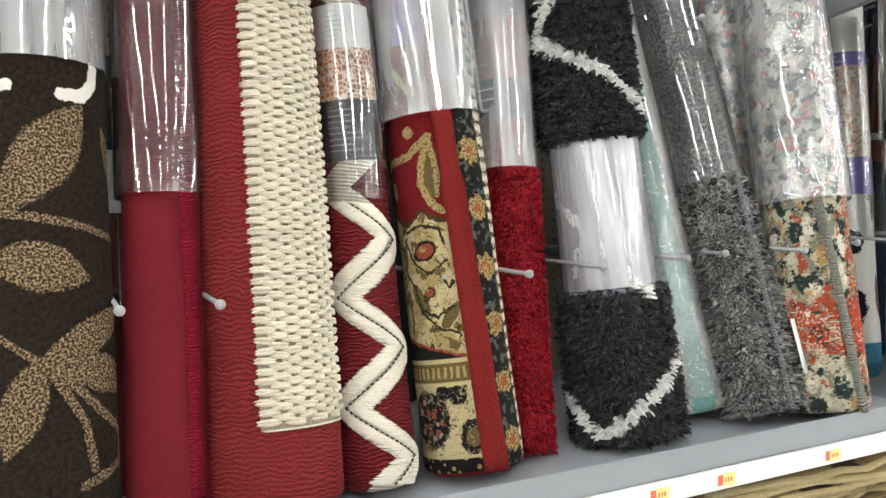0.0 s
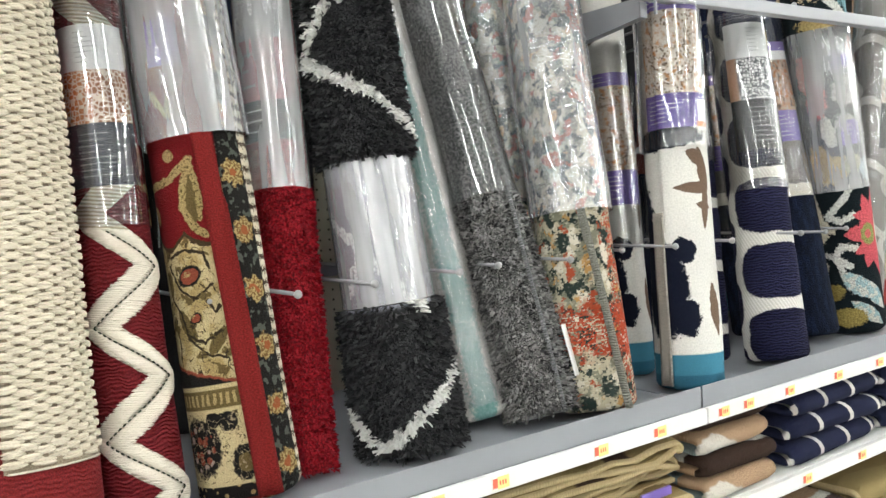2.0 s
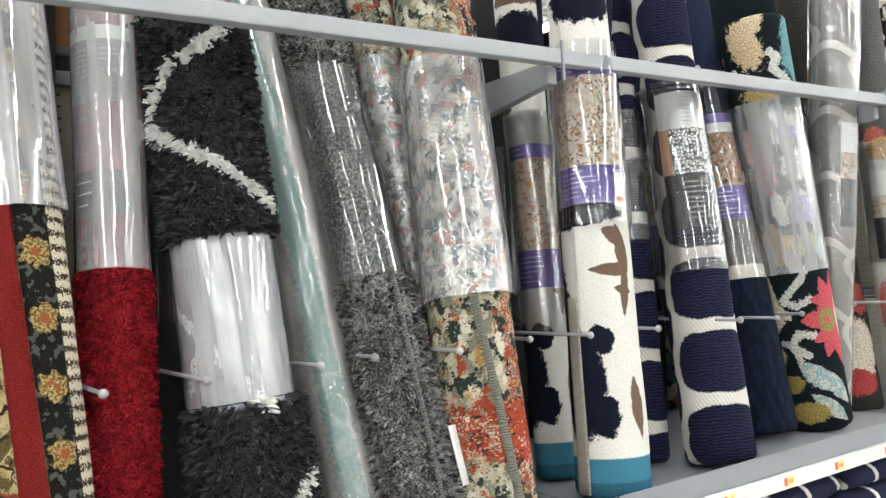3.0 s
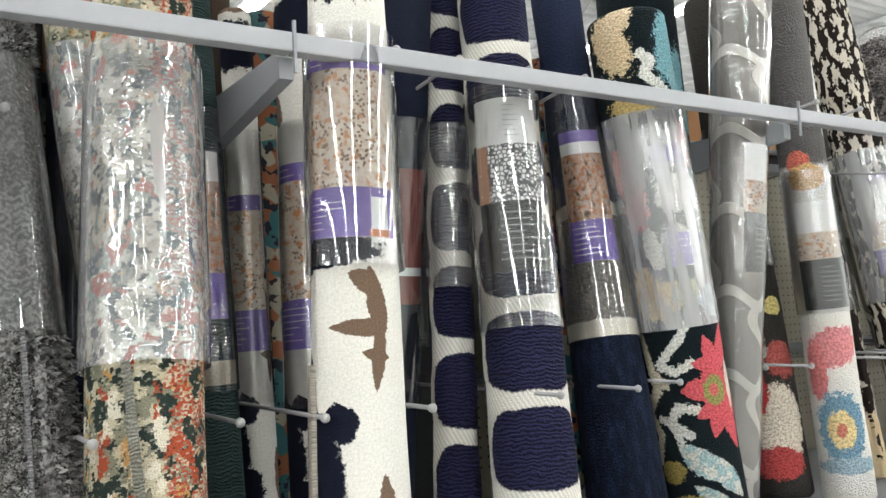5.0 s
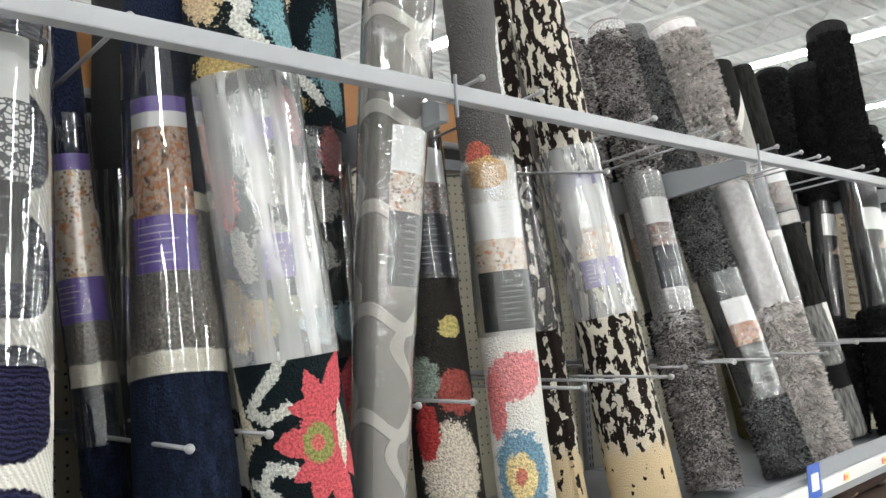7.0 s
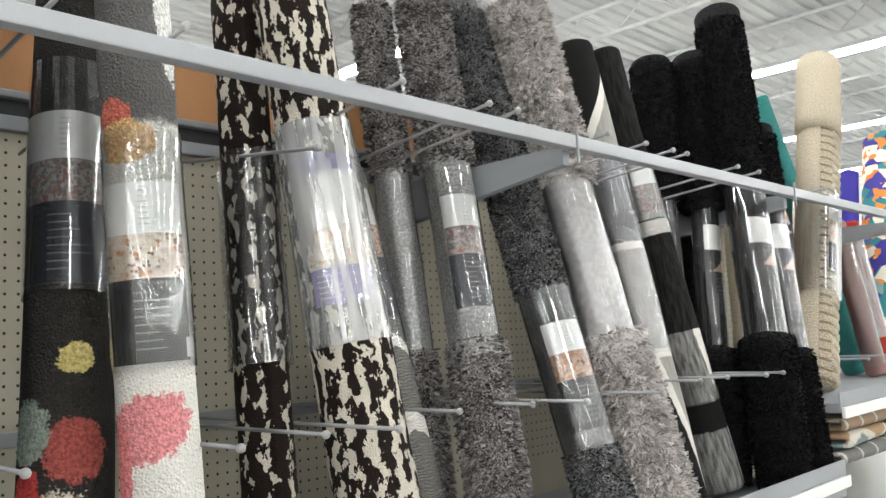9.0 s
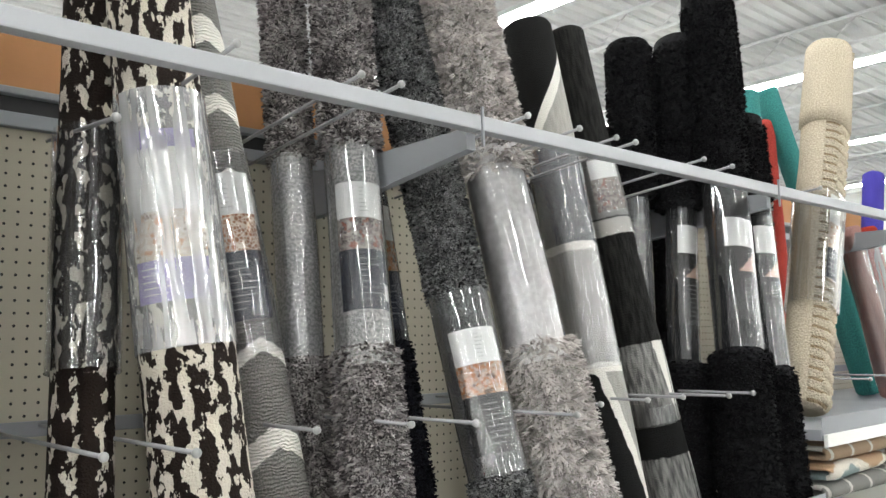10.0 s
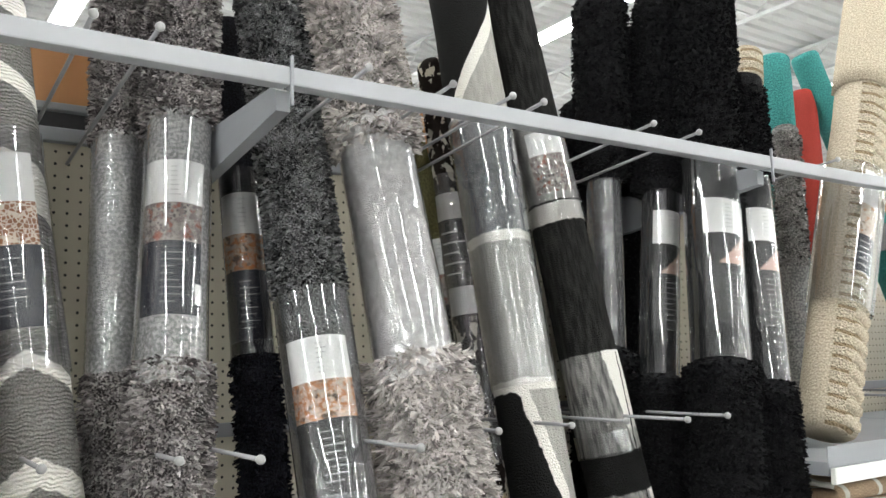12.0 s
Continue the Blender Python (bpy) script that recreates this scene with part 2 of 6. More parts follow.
def bay(i):
    a, b = BAYS[i] + 0.003, BAYS[i + 1] - 0.003
    # deck with its lip, price strip
    zd = DECK if i < 6 else 1.075
    sunk = SUNK if i in (4, 5) else 0.0
    e = empty("rug_deck", "grey steel deck shelf with raised lip and white price strip", "shelf", ((a + b) / 2, LIP_Y, zd), "rug decks")
    w = (b - a) / 2
    part("deck_plate", from_bm("deck_plate", box_data((-w, 0.003, -0.03 - sunk), (w, BACK - LIP_Y - 0.01, -sunk), 0.002), GREY_STEEL), e)
    if sunk:
        part("front_ledge", from_bm("front_ledge", box_data((-w, 0.0035, -sunk + 0.001), (w, 0.034, 0.002), 0.003), BEAM_PAINT), e, "pale grey folded front ledge")
    part("lip", from_bm("lip", box_data((-w, 0, -0.012), (w, 0.0025, 0.004 if i == 4 else 0.034), 0.0008), GREY_STEEL), e)
    part("price_strip", from_bm("price_strip", box_data((-w, -0.014, -0.046), (w, -0.002, -0.012), 0.002), WHITE_STRIP), e, "white price strip")
    # lower shelf
    f = empty("lower_shelf", "white steel shelf with price strip under the rug deck", "shelf", ((a + b) / 2, LIP_Y, 0.635), "lower shelves")
    part("shelf_plate", from_bm("shelf_plate", box_data((-w, 0.003, -0.03), (w, BACK - LIP_Y - 0.01, 0), 0.002), WHITE_STRIP), f)
    part("price_strip", from_bm("price_strip", box_data((-w, -0.014, -0.036), (w, 0.001, -0.001), 0.002), WHITE_STRIP), f)
    g = empty("base_shelf", "grey steel base shelf near the floor", "shelf", ((a + b) / 2, LIP_Y, 0.16), "base shelves")
    part("shelf_plate", from_bm("shelf_plate", box_data((-w, 0, -0.03), (w, BACK - LIP_Y - 0.01, 0), 0.002), GREY_STEEL), g)
    part("kick_plate", from_bm("kick_plate", box_data((-w, 0.02, -0.16), (w, 0.04, -0.031), 0.002), DARK), g)


for i in range(len(BAYS) - 1):
    bay(i)


def front_beam(i):
    a, b = BAYS[i] + 0.002, BAYS[i + 1] - 0.002
    e = empty("front_beam", "pale grey square steel beam across the rack front", "beam", (0, 0, 1.745), "front beams")
    part("tube", from_bm("tube", box_data((a, BEAM_Y, -0.0), (b, BEAM_Y + 0.03, 0.03), 0.003), BEAM_PAINT), e)


def bracket(x):
    e = empty("shelf_bracket", "grey steel cantilever bracket holding the front beam", "bracket", (x, 0, 1.70), "beam brackets")
    part("front_plate", from_bm("front_plate", box_data((-0.0025, BEAM_Y - 0.004, 0.012), (0.0025, BEAM_Y + 0.002, 0.092), 0.001), GREY_STEEL), e)
    bm = bmesh.new()
    y0, y1 = BEAM_Y + 0.033, BACK - 0.02
    pts = [(y0, 0.012), (y0, 0.045), (y0 + 0.02, 0.055), (y1, 0.055), (y1, -0.06), (y1 - 0.12, -0.055)]
    fs = []
    for dx in (-0.012, 0.012):
        fs.append([bm.verts.new((dx, y, z)) for y, z in pts])
    n = len(pts)
    bm.faces.new(fs[0]), bm.faces.new(fs[1][::-1])
    for k in range(n):
        bm.faces.new((fs[0][k], fs[1][k], fs[1][(k + 1) % n], fs[0][(k + 1) % n]))
    bmesh.ops.recalc_face_normals(bm, faces=bm.faces)
    part("arm", from_bm("arm", bm, GREY_STEEL), e)


for i in range(3, len(BAYS) - 1):
    front_beam(i)
front_beam(2), front_beam(1)
for x in BAYS[1:-1]:
    bracket(x)


def upright(x):
    e = empty("rack_upright", "grey slotted steel upright post of the rack", "upright", (x, BACK, 0), "rack uprights")
    part("post", from_bm("post", box_data((-0.015, -0.018, 0), (0.015, 0.03, 1.86), 0.002), GREY_STEEL), e)
    part("slots", from_bm("slots", [box_data((s - 0.002, -0.0195, z), (s + 0.002, -0.0185, z + 0.014)) for s in (-0.007, 0.007) for z in np.arange(0.2, 1.76, 0.0254)], DARK), e, "dark slots")


for x in BAYS:
    upright(x)


def pegboard(i):
    a, b = BAYS[i] + 0.016, BAYS[i + 1] - 0.016
    ob = box("wall_pegboard", (a, BACK, 0.16), (b, BACK + 0.006, 1.78), PEGBOARD)
    tagged(ob, "beige perforated pegboard back panel of the rack", "pegboard", kind="structure")
    x0 = a + 0.02
    bms_v, bms_f = [], []
    for x in np.arange(x0, b - 0.01, 0.0254):
        for z in np.arange(0.95, 1.775, 0.0254):
            k = len(bms_v)
            for j in range(8):
                w = j * math.pi / 4
                bms_v.append((x + 0.0032 * math.cos(w), BACK - 0.0012, z + 0.0032 * math.sin(w)))
            bms_f.append(tuple(range(k, k + 8))[::-1])
    h = new("holes", mesh("holes", bms_v, bms_f, DARK, soft=False))
    h.parent = ob
    tagged(h, "round dark peg holes", kind="stuff")
    rail = empty("top_rail", "grey steel rail along the top of the pegboard", "rail", (0, BACK, 1.78), "top rails")
    part("face", from_bm("face", box_data((a, -0.02, 0.0), (b, 0.006, 0.03), 0.003), GREY_STEEL), rail)
    part("gap", from_bm("gap", box_data((a, -0.005, 0.031), (b, 0.006, 0.065), 0.002), DARK), rail, "dark gap")
    part("cap", from_bm("cap", box_data((a, -0.02, 0.066), (b, 0.006, 0.082), 0.003), GREY_STEEL), rail)
    p = box("wall_panel", (a, BACK - 0.004, 1.864), (b, BACK + 0.006, 2.02), PANEL_TAN)
    tagged(p, "brown hardboard panel above the rack rail", "panel", kind="structure")


for i in range(len(BAYS) - 1):
    pegboard(i)
tagged(box("rack_bar", (BAYS[0], BACK - 0.032, 1.165), (BAYS[-1], BACK - 0.019, 1.195), GREY_STEEL, 0.002), "grey steel bar that carries the long hooks", "bar")


def hook(x, z, tip, skew=0.0, lift=0.0):
    """A long hook that comes out of the back towards the aisle, with a white tip."""
    root = BACK - 0.02
    e = empty("divider_hook", "long zinc steel divider hook with white ball tip between the rugs", "hook", (x, root, z), "divider hooks")
    part("rod", from_bm("rod", rod_data((0, 0, 0), (skew, tip - root, lift), 0.0037), CHROME), e)
    part("tip", from_bm("tip", ball_data((skew, tip - root, lift), 0.0072), BALL), e, "white ball tip")


for x, tip in ((0.074, 1.15), (0.196, 1.125), (0.566, 1.225), (0.690, 1.169), (0.838, 1.176), (1.03, 1.19), (1.152, 1.225), (1.290, 1.165), (1.50, 1.22), (1.605, 1.159), (1.77, 1.13), (2.00, 1.10)):
    hook(x, 1.205, tip)
for x, tip in ((2.28, 1.20), (2.42, 1.22), (2.79, 1.29), (2.87, 1.225), (3.15, 1.175), (3.32, 1.195), (3.425, 1.135), (3.71, 1.265), (3.88, 1.215), (3.97, 1.14), (4.21, 1.10), (4.47, 1.24),
               (4.64, 1.23), (4.78, 1.22), (4.88, 1.15), (5.012, 1.155), (5.29, 1.197), (5.9, 1.2), (6.2, 1.2)):
    hook(x, 1.187, tip)
for x, tip in ((1.80, 1.24), (1.93, 1.24), (2.09, 1.24), (2.23, 1.24), (2.89, 1.17), (3.07, 1.17), (3.50, 1.17), (3.74, 1.17), (3.83, 1.17), (4.17, 1.17), (4.34, 1.17), (4.475, 1.17), (4.551, 1.17), (4.855, 1.17), (5.0, 1.17), (5.54, 1.17)):
    hook(x, 1.735, tip, lift=0.065)
hook(3.427, 1.76, 1.2, -0.10, -0.10)
hook(1.214, 1.67, 1.35)

# ---------------------------------------------------------------- rolled rugs
FACE = radians(35)      # the side of a roll that looks at the aisle, turned towards -x


class Roll:
    """A rolled rug that stands on the deck and leans on the rack."""

    def __init__(self, name, label, base, top, r0, r1, height, seam=None, z=None, oval=1.0, seed=0, lump=0.003, bulge=0.0, tight=()):
        self.bulge, self.tight = bulge, tight
        self.foot = SUNK if z is None and BAYS[4] < base[0] < BAYS[6] else 0.0     # how far the roll reaches below its origin
        z = DECK if z is None else z
        self.r0, self.r1, self.seam, self.oval, self.lump = r0, r1, seam, oval, lump
        self.seed = seed
        run = Vector((top[0] - base[0], top[1] - base[1], 2.0 - z))
        self.L = height / (run.normalized().z)
        self.e = empty(name, label, "rug", (base[0], base[1], z + 0.002), "rolled rugs")
        up = run.normalized()
        side = Vector((1, 0, 0))
        side = (side - up * side.dot(up)).normalized()
        self.e.rotation_euler = Matrix((side, up.cross(side), up)).transposed().to_euler()
        # a leaning roll touches the deck with its lowest rim
        low = max(r0 * math.sqrt(max(0, 1 - up.z ** 2)) - 0.003, 0)
        self.e.location.z += low

    def radius(self, a, s):
        r = self.r0 + (self.r1 - self.r0) * min(s / 0.9, 1.15)
        if self.seam is not None:
            d = (a - self.seam) % (2 * math.pi)
            r += 0.010 * (1 - d / (2 * math.pi)) - 0.005
        if self.bulge:
            k = 1.0
            for s0, s1 in self.tight:
                k = min(k, max(0.0, (s0 - s) / 0.012, (s - s1) / 0.012))
            r += self.bulge * k
        r += self.lump * noise.noise(Vector((math.cos(a) * 1.5, math.sin(a) * 1.5 + self.seed * 7.3, s * 5)))
        return r

    def point(self, a, s, off=0.0):
        """a: angle round the roll from its aisle side, to the right; s: metres up."""
        r = self.radius(a, s) + off
        w = a - FACE
        return (r * math.sin(w), -r * math.cos(w) * self.oval, s)

    def patch(self, name, mat, a0, a1, s0, s1, off=0.0, label="", thick=0.0, na=None, ns=None, parent=None, twist=0.0):
        """A sheet on the skin from angle a0 to a1; twist: how far it winds on towards its top."""
        na = na or max(2, int((a1 - a0) * 14))
        ns = ns or max(1, int((s1 - s0) / 0.05))
        verts, uvs, faces = [], [], []
        for j in range(ns + 1):
            s = s0 + (s1 - s0) * j / ns
            for i in range(na + 1):
                a = a0 + (a1 - a0) * i / na + twist * j / ns
                verts.append(self.point(a, s, off))
                uvs.append((a * self.r0, s))
        w = na + 1
        for j in range(ns):
            for i in range(na):
                k = j * w + i
                faces.append((k, k + 1, k + w + 1, k + w))
        if thick:
            n = len(verts)
            for j in range(ns + 1):
                s = s0 + (s1 - s0) * j / ns
                for i in range(na + 1):
                    a = a0 + (a1 - a0) * i / na + twist * j / ns
                    verts.append(self.point(a, s, off - thick))
                    uvs.append((a * self.r0, s))
            ring = [i for i in range(w)] + [j * w + na for j in range(1, ns + 1)] + [ns * w + i for i in range(na - 1, -1, -1)] + [j * w for j in range(ns - 1, 0, -1)]
            for q in range(len(ring)):
                a, b = ring[q], ring[(q + 1) % len(ring)]
                faces.append((a, a + n, b + n, b))
        return part(name, mesh(name, verts, faces, mat, uvs), parent or self.e, label)

    def body(self, mat, cap=None):
        """The roll itself, with rounded rims and a wound, hollow top."""
        na, ns = 56, max(8, int(self.L / (0.012 if self.bulge else 0.03)))
        a0 = self.seam if self.seam is not None else math.pi
        verts, uvs, faces = [], [], []
        b = -self.foot
        prof = [(b, -0.012), (b + 0.006, -0.004)] + [(b + 0.014 + (self.L - b - 0.028) * j / ns, 0.0) for j in range(ns + 1)] + [(self.L - 0.006, -0.004), (self.L, -0.012), (self.L - 0.002, -0.022), (self.L - 0.03, -0.026)]
        for s, off in prof:
            for i in range(na + 1):
                a = a0 + 2 * math.pi * i / na * 0.9999
                verts.append(self.point(a, s, off))
                turn = (a + math.pi) % (2 * math.pi) - math.pi
                if i == 0 and self.seam is None:
                    turn = -math.pi
                if i == na and self.seam is None:
                    turn = math.pi
                uvs.append((turn * self.r0, s))
        w = na + 1
        for j in range(len(prof) - 1):
            for i in range(na):
                k = j * w + i
                faces.append((k, k + 1, k + w + 1, k + w))
        for i in range(len(prof) - 1):     # the cut edge of the outer turn
            faces.append((i * w + na, i * w, i * w + w, i * w + w + na))
        faces.append(tuple(range(na))[::-1])
        faces.append(tuple((len(prof) - 1) * w + i for i in range(na)))
        rim = 2 + ns
        index = [1 if cap and (i // na >= rim and i < na * (len(prof) - 1) or i == len(faces) - 1) else 0 for i in range(len(faces))]
        part("roll", mesh("roll", verts, faces, [mat, cap or mat], uvs, index=index), self.e)
        # the wound inner turns, seen at the top end
        V, F, U = [], [], []
        r, w, pitch = self.radius(0.0, self.L) - 0.030, 0.0, 0.013
        while r > 0.010:
            for rr, s in ((r, self.L - 0.004), (r - 0.009, self.L - 0.004), (r - 0.009, self.L - 0.029), (r, self.L - 0.029)):
                V.append((rr * math.sin(w), -rr * math.cos(w) * self.oval, s))
                U.append((w * 0.02, rr))
            k = len(V) - 8
            if k >= 0:
                F += [(k, k + 4, k + 5, k + 1), (k + 1, k + 5, k + 6, k + 2), (k + 3, k + 7, k + 4, k)]
            w += 0.42
            r -= pitch * 0.42 / (2 * math.pi)
        if F:
            part("inner_turns", mesh("inner_turns", V, F, cap or mat, U, soft=False), self.e)
        return self

    def dome(self, name, mat, cu, cv, hu, hv, high, seed=0, power=3.2, label=""):
        """A raised, soft-edged pad about (cu, cv)."""
        rng = random.Random(seed)
        V, U, F = [self.point(cu / self.r0, cv, high)], [(cu, cv)], []
        n, rings = 28, (0.45, 0.8, 0.94, 1.0)
        wob = [rng.uniform(-0.035, 0.035) for _ in range(n)]
        for q in rings:
            for i in range(n):
                t = 2 * math.pi * i / n
                c, s = math.cos(t), math.sin(t)
                k = (abs(c) ** power + abs(s) ** power) ** (-1 / power) * (1 + wob[i] * q)
                u, v = cu + hu * k * c * q, cv + hv * k * s * q
                V.append(self.point(u / self.r0, v, high * (1 - q ** 5) - 0.0006 * q))
                U.append((u, v))
        for i in range(n):
            F.append((0, 1 + i, 1 + (i + 1) % n))
        for j in range(len(rings) - 1):
            for i in range(n):
                a, b = 1 + j * n + i, 1 + j * n + (i + 1) % n
                F.append((a, a + n, b + n, b))
        return part(name, mesh(name, V, F, mat, U), self.e, label)

    def cord(self, name, mat, path, r, label=""):
        """A round cord laid along points (u, s) of the roll's skin."""
        V, U, F = [], [], []
        m = 8
        for i, (u, s) in enumerate(path):
            (u0, s0), (u1, s1) = path[max(0, i - 1)], path[min(len(path) - 1, i + 1)]
            L = math.hypot(u1 - u0, s1 - s0) or 1
            nu, ns = -(s1 - s0) / L, (u1 - u0) / L
            for q in range(m):
                t = 2 * math.pi * q / m
                V.append(self.point((u + nu * math.cos(t) * r) / self.r0, s + ns * math.cos(t) * r, 0.001 + math.sin(t) * r))
                U.append((u + math.cos(t) * 0.003, s))
        for i in range(len(path) - 1):
            for q in range(m):
                a, b = i * m + q, i * m + (q + 1) % m
                F.append((a, b, b + m, a + m))
        return part(name, mesh(name, V, F, mat, U), self.e, label)

    def strands(self, name, mat, paths, r, label="", blunt=4.0):
        """Short fat yarns on the skin; each path is (u0, s0, u1, s1, lift, arch)."""
        V, U, F = [], [], []
        n, m = 5, 5
        for u0, s0, u1, s1, lift, arch in paths:
            L = math.hypot(u1 - u0, s1 - s0) or 1
            nu, ns = -(s1 - s0) / L, (u1 - u0) / L
            k = len(V)
            for p in range(n + 1):
                t = p / n * 2 - 1
                rr = r * (math.sqrt(max(0.0, 1 - abs(t) ** blunt)) * 0.8 + 0.2)
                u, s = u0 + (u1 - u0) * (t + 1) / 2, s0 + (s1 - s0) * (t + 1) / 2
                for q in range(m):
                    w = 2 * math.pi * q / m
                    V.append(self.point((u + nu * math.cos(w) * rr) / self.r0, s + ns * math.cos(w) * rr, lift + arch * (1 - t * t) + math.sin(w) * rr))
                    U.append((u + math.cos(w) * 0.002, s + math.cos(w) * 0.002 + k * 0.013))
            for p in range(n):
                for q in range(m):
                    a, b = k + p * m + q, k + p * m + (q + 1) % m
                    F.append((a, b, b + m, a + m))
        return tagged(part(name, mesh(name, V, F, mat, U), self.e, label), kind="stuff")

    def sleeve(self, mat, s0, s1, off=0.004):
        self.patch("plastic_sleeve", mat, -math.pi, math.pi, s0, s1, off, "clear shrink wrap sleeve", na=48)
        return self

    def pile(self, mat, spans, length=0.018, width=0.0045, step=0.0055, half=2.3, curl=0.5, seed=1, clump=3):
        """Tufts standing on the roll: clumps of bent blades that lean one way."""
        rng = np.random.default_rng(seed)
        V, F, U = [], [], []
        up = Vector((0, 0, 1))
        for s0, s1 in spans:
            r = self.r0
            n = int((2 * half * r) * (s1 - s0) / (step * step) / clump)
            spread = 0.0017
            for A, S, p in zip(rng.uniform(-half, half, n), rng.uniform(s0, s1, n), rng.uniform(-1, 1, (n, 3))):
                size = 1 + 0.25 * p[2]
                for q in rng.uniform(-1, 1, (clump, 7)):
                    a, s = A + q[5] * spread / r, min(max(S + q[6] * spread, s0), s1)
                    ln = length * size * (1 + 0.2 * q[0])
                    b = Vector(self.point(a, s, -0.002))
                    w = a - FACE
                    out = Vector((math.sin(w), -math.cos(w), 0))
                    tan = Vector((math.cos(w), math.sin(w), 0))
                    lean = tan * (p[0] * 0.75 + q[1] * 0.25) * curl + up * ((p[1] * 0.65 + q[2] * 0.25) * curl - 0.35 * curl)
                    d1 = (out + lean).normalized()
                    d2 = (out + lean * 2.6).normalized()
                    ang = q[3] * math.pi
                    side = (tan * math.cos(ang) + up * math.sin(ang)) * width * 0.5
                    m = b + d1 * ln * 0.6
                    t = m + d2 * ln * 0.42
                    side2 = side * (0.75 + 0.2 * q[4])
                    k = len(V)
                    V += [b - side, b + side, m + side * 1.1, m - side * 1.1, t + side2, t - side2]
                    F += [(k, k + 1, k + 2, k + 3), (k + 3, k + 2, k + 4, k + 5)]
                    U += [(A * r + q[5] * 0.0006, S)] * 6
        tagged(part("tufted_surface", mesh("tufted_surface", V, F, mat, U), self.e, "tufted pile"), kind="stuff")
        return self


# ---------------------------------------------------------------- rug materials
def woven(g, ribs=0.006, amount=0.5):
    """Height of ribbed weave with uneven yarn."""
    n = g.noise(1.0, 2, g.vec(g.u * 120, g.v * 420))
    return g.sin((g.v + g.noise(1.0, 2, g.vec(g.u * 36, g.v * 26)) * 0.022) * (6.2832 / ribs)) * amount + n


def nap(g, scale=420.0):
    return g.noise(scale, 3)


def yarn(g, col, k=0.35, scale=500.0):
    """A colour broken up by single yarns."""
    a = g.noise(scale, 2)
    b = g.noise(30, 3)
    c = g.mix(g.smooth(a, 0.3, 0.7), shade(col, 1 - k), shade(col, 1 + k))
    return g.mix(b * 0.35, c, shade(col, 0.75))


def m_plain(name, col, ribs=0.0, depth=0.003, scale=420, k=0.35):
    g = Graph(name)
    return g.done(yarn(g, col, k, scale), woven(g, ribs) if ribs else nap(g, scale), depth, sheen=0.0)


def m_shag(name, dark, light, scale=260, bias=0.0):
    g = Graph(name)
    n = g.noise(scale, 2)
    b = g.noise(18, 3)
    c = g.mix(g.smooth(n + (b - 0.5) * 0.3, 0.36 - bias, 0.68 - bias), dark, light)
    return g.done(c, g.noise(300, 3), 0.006, 0.85, sheen=0.0)


def m_brown_leaf():
    g = Graph("brown_leaf_rug")
    w = (g.noise(190, 2) - 0.5) * 0.45 + (g.noise(30, 2) - 0.5) * 0.2
    wu, wv = (g.noise(150, 2) - 0.5) * 0.008, (g.noise(140, 2, g.vec(g.v, g.u)) - 0.5) * 0.008
    leaf = g.any(g.leaf(0.020, 0.438, 0.130, 0.588, 0.038, w), g.leaf(0.0, 0.385, 0.132, 0.353, 0.032, w), g.leaf(0.055, 0.245, 0.215, 0.315, 0.022, w), g.leaf(0.065, 0.25, 0.225, 0.205, 0.026, w),
                 g.leaf(0.062, 0.255, 0.015, 0.128, 0.028, w), g.leaf(0.168, 0.565, 0.212, 0.470, 0.017, w), g.leaf(0.0, 0.75, 0.10, 0.86, 0.035, w), g.leaf(-0.12, 0.25, -0.03, 0.36, 0.03, w), g.leaf(-0.1, 0.5, -0.02, 0.62, 0.03, w),
                 g.stroke(((0.0, 0.442), (0.07, 0.432), (0.14, 0.418), (0.215, 0.402)), 0.0055, wu, wv), g.stroke(((0.0, 0.292), (0.03, 0.27), (0.062, 0.247)), 0.005, wu, wv),
                 g.stroke(((0.07, 0.24), (0.115, 0.165), (0.127, 0.105)), 0.0065, wu, wv), g.stroke(((0.08, 0.235), (0.14, 0.178), (0.192, 0.140), (0.185, 0.105), (0.11, 0.084)), 0.0065, wu, wv))
    white = g.any(g.stroke(((0.100, 0.597), (0.13, 0.598), (0.148, 0.618), (0.152, 0.640)), 0.009, wu, wv), g.stroke(((-0.02, 0.625), (0.012, 0.603), (0.034, 0.606)), 0.008, wu, wv))
    k = g.noise(300, 2)
    c = g.mix(leaf, yarn(g, (0.019, 0.0135, 0.009), 0.5, 160), g.mix(g.smooth(k, 0.42, 0.64), (0.04, 0.025, 0.014), (0.38, 0.265, 0.155)))
    c = g.mix(white, c, (0.75, 0.72, 0.66))
    return g.done(c, nap(g) + leaf * k * 1.6 + leaf * 0.5, 0.004)


def m_zigzag():
    g = Graph("red_zigzag_rug")
    tri = g.abs(g.frac((g.v - 0.045) / 0.17) - 0.5) * 2.0          # 1 at the right turns
    d = g.u - tri * 0.115 + 0.024 + (g.noise(60, 2) - 0.5) * 0.008
    band = g.smooth(g.abs(d), 0.038, 0.036)
    twist = g.sin((g.v + g.u * 0.15) * (6.2832 / 0.0058))
    cream = g.mix(g.smooth(twist * 0.4 + g.noise(200, 2), 0.1, 0.9), (0.42, 0.36, 0.26), (0.72, 0.67, 0.57))
    c = g.mix(band, yarn(g, (0.175, 0.016, 0.02)), cream)
    h = woven(g, 0.0062, 0.7) * (1.0 - band) + band * (1.0 + twist * 0.35)
    return g.done(c, h, 0.0035)


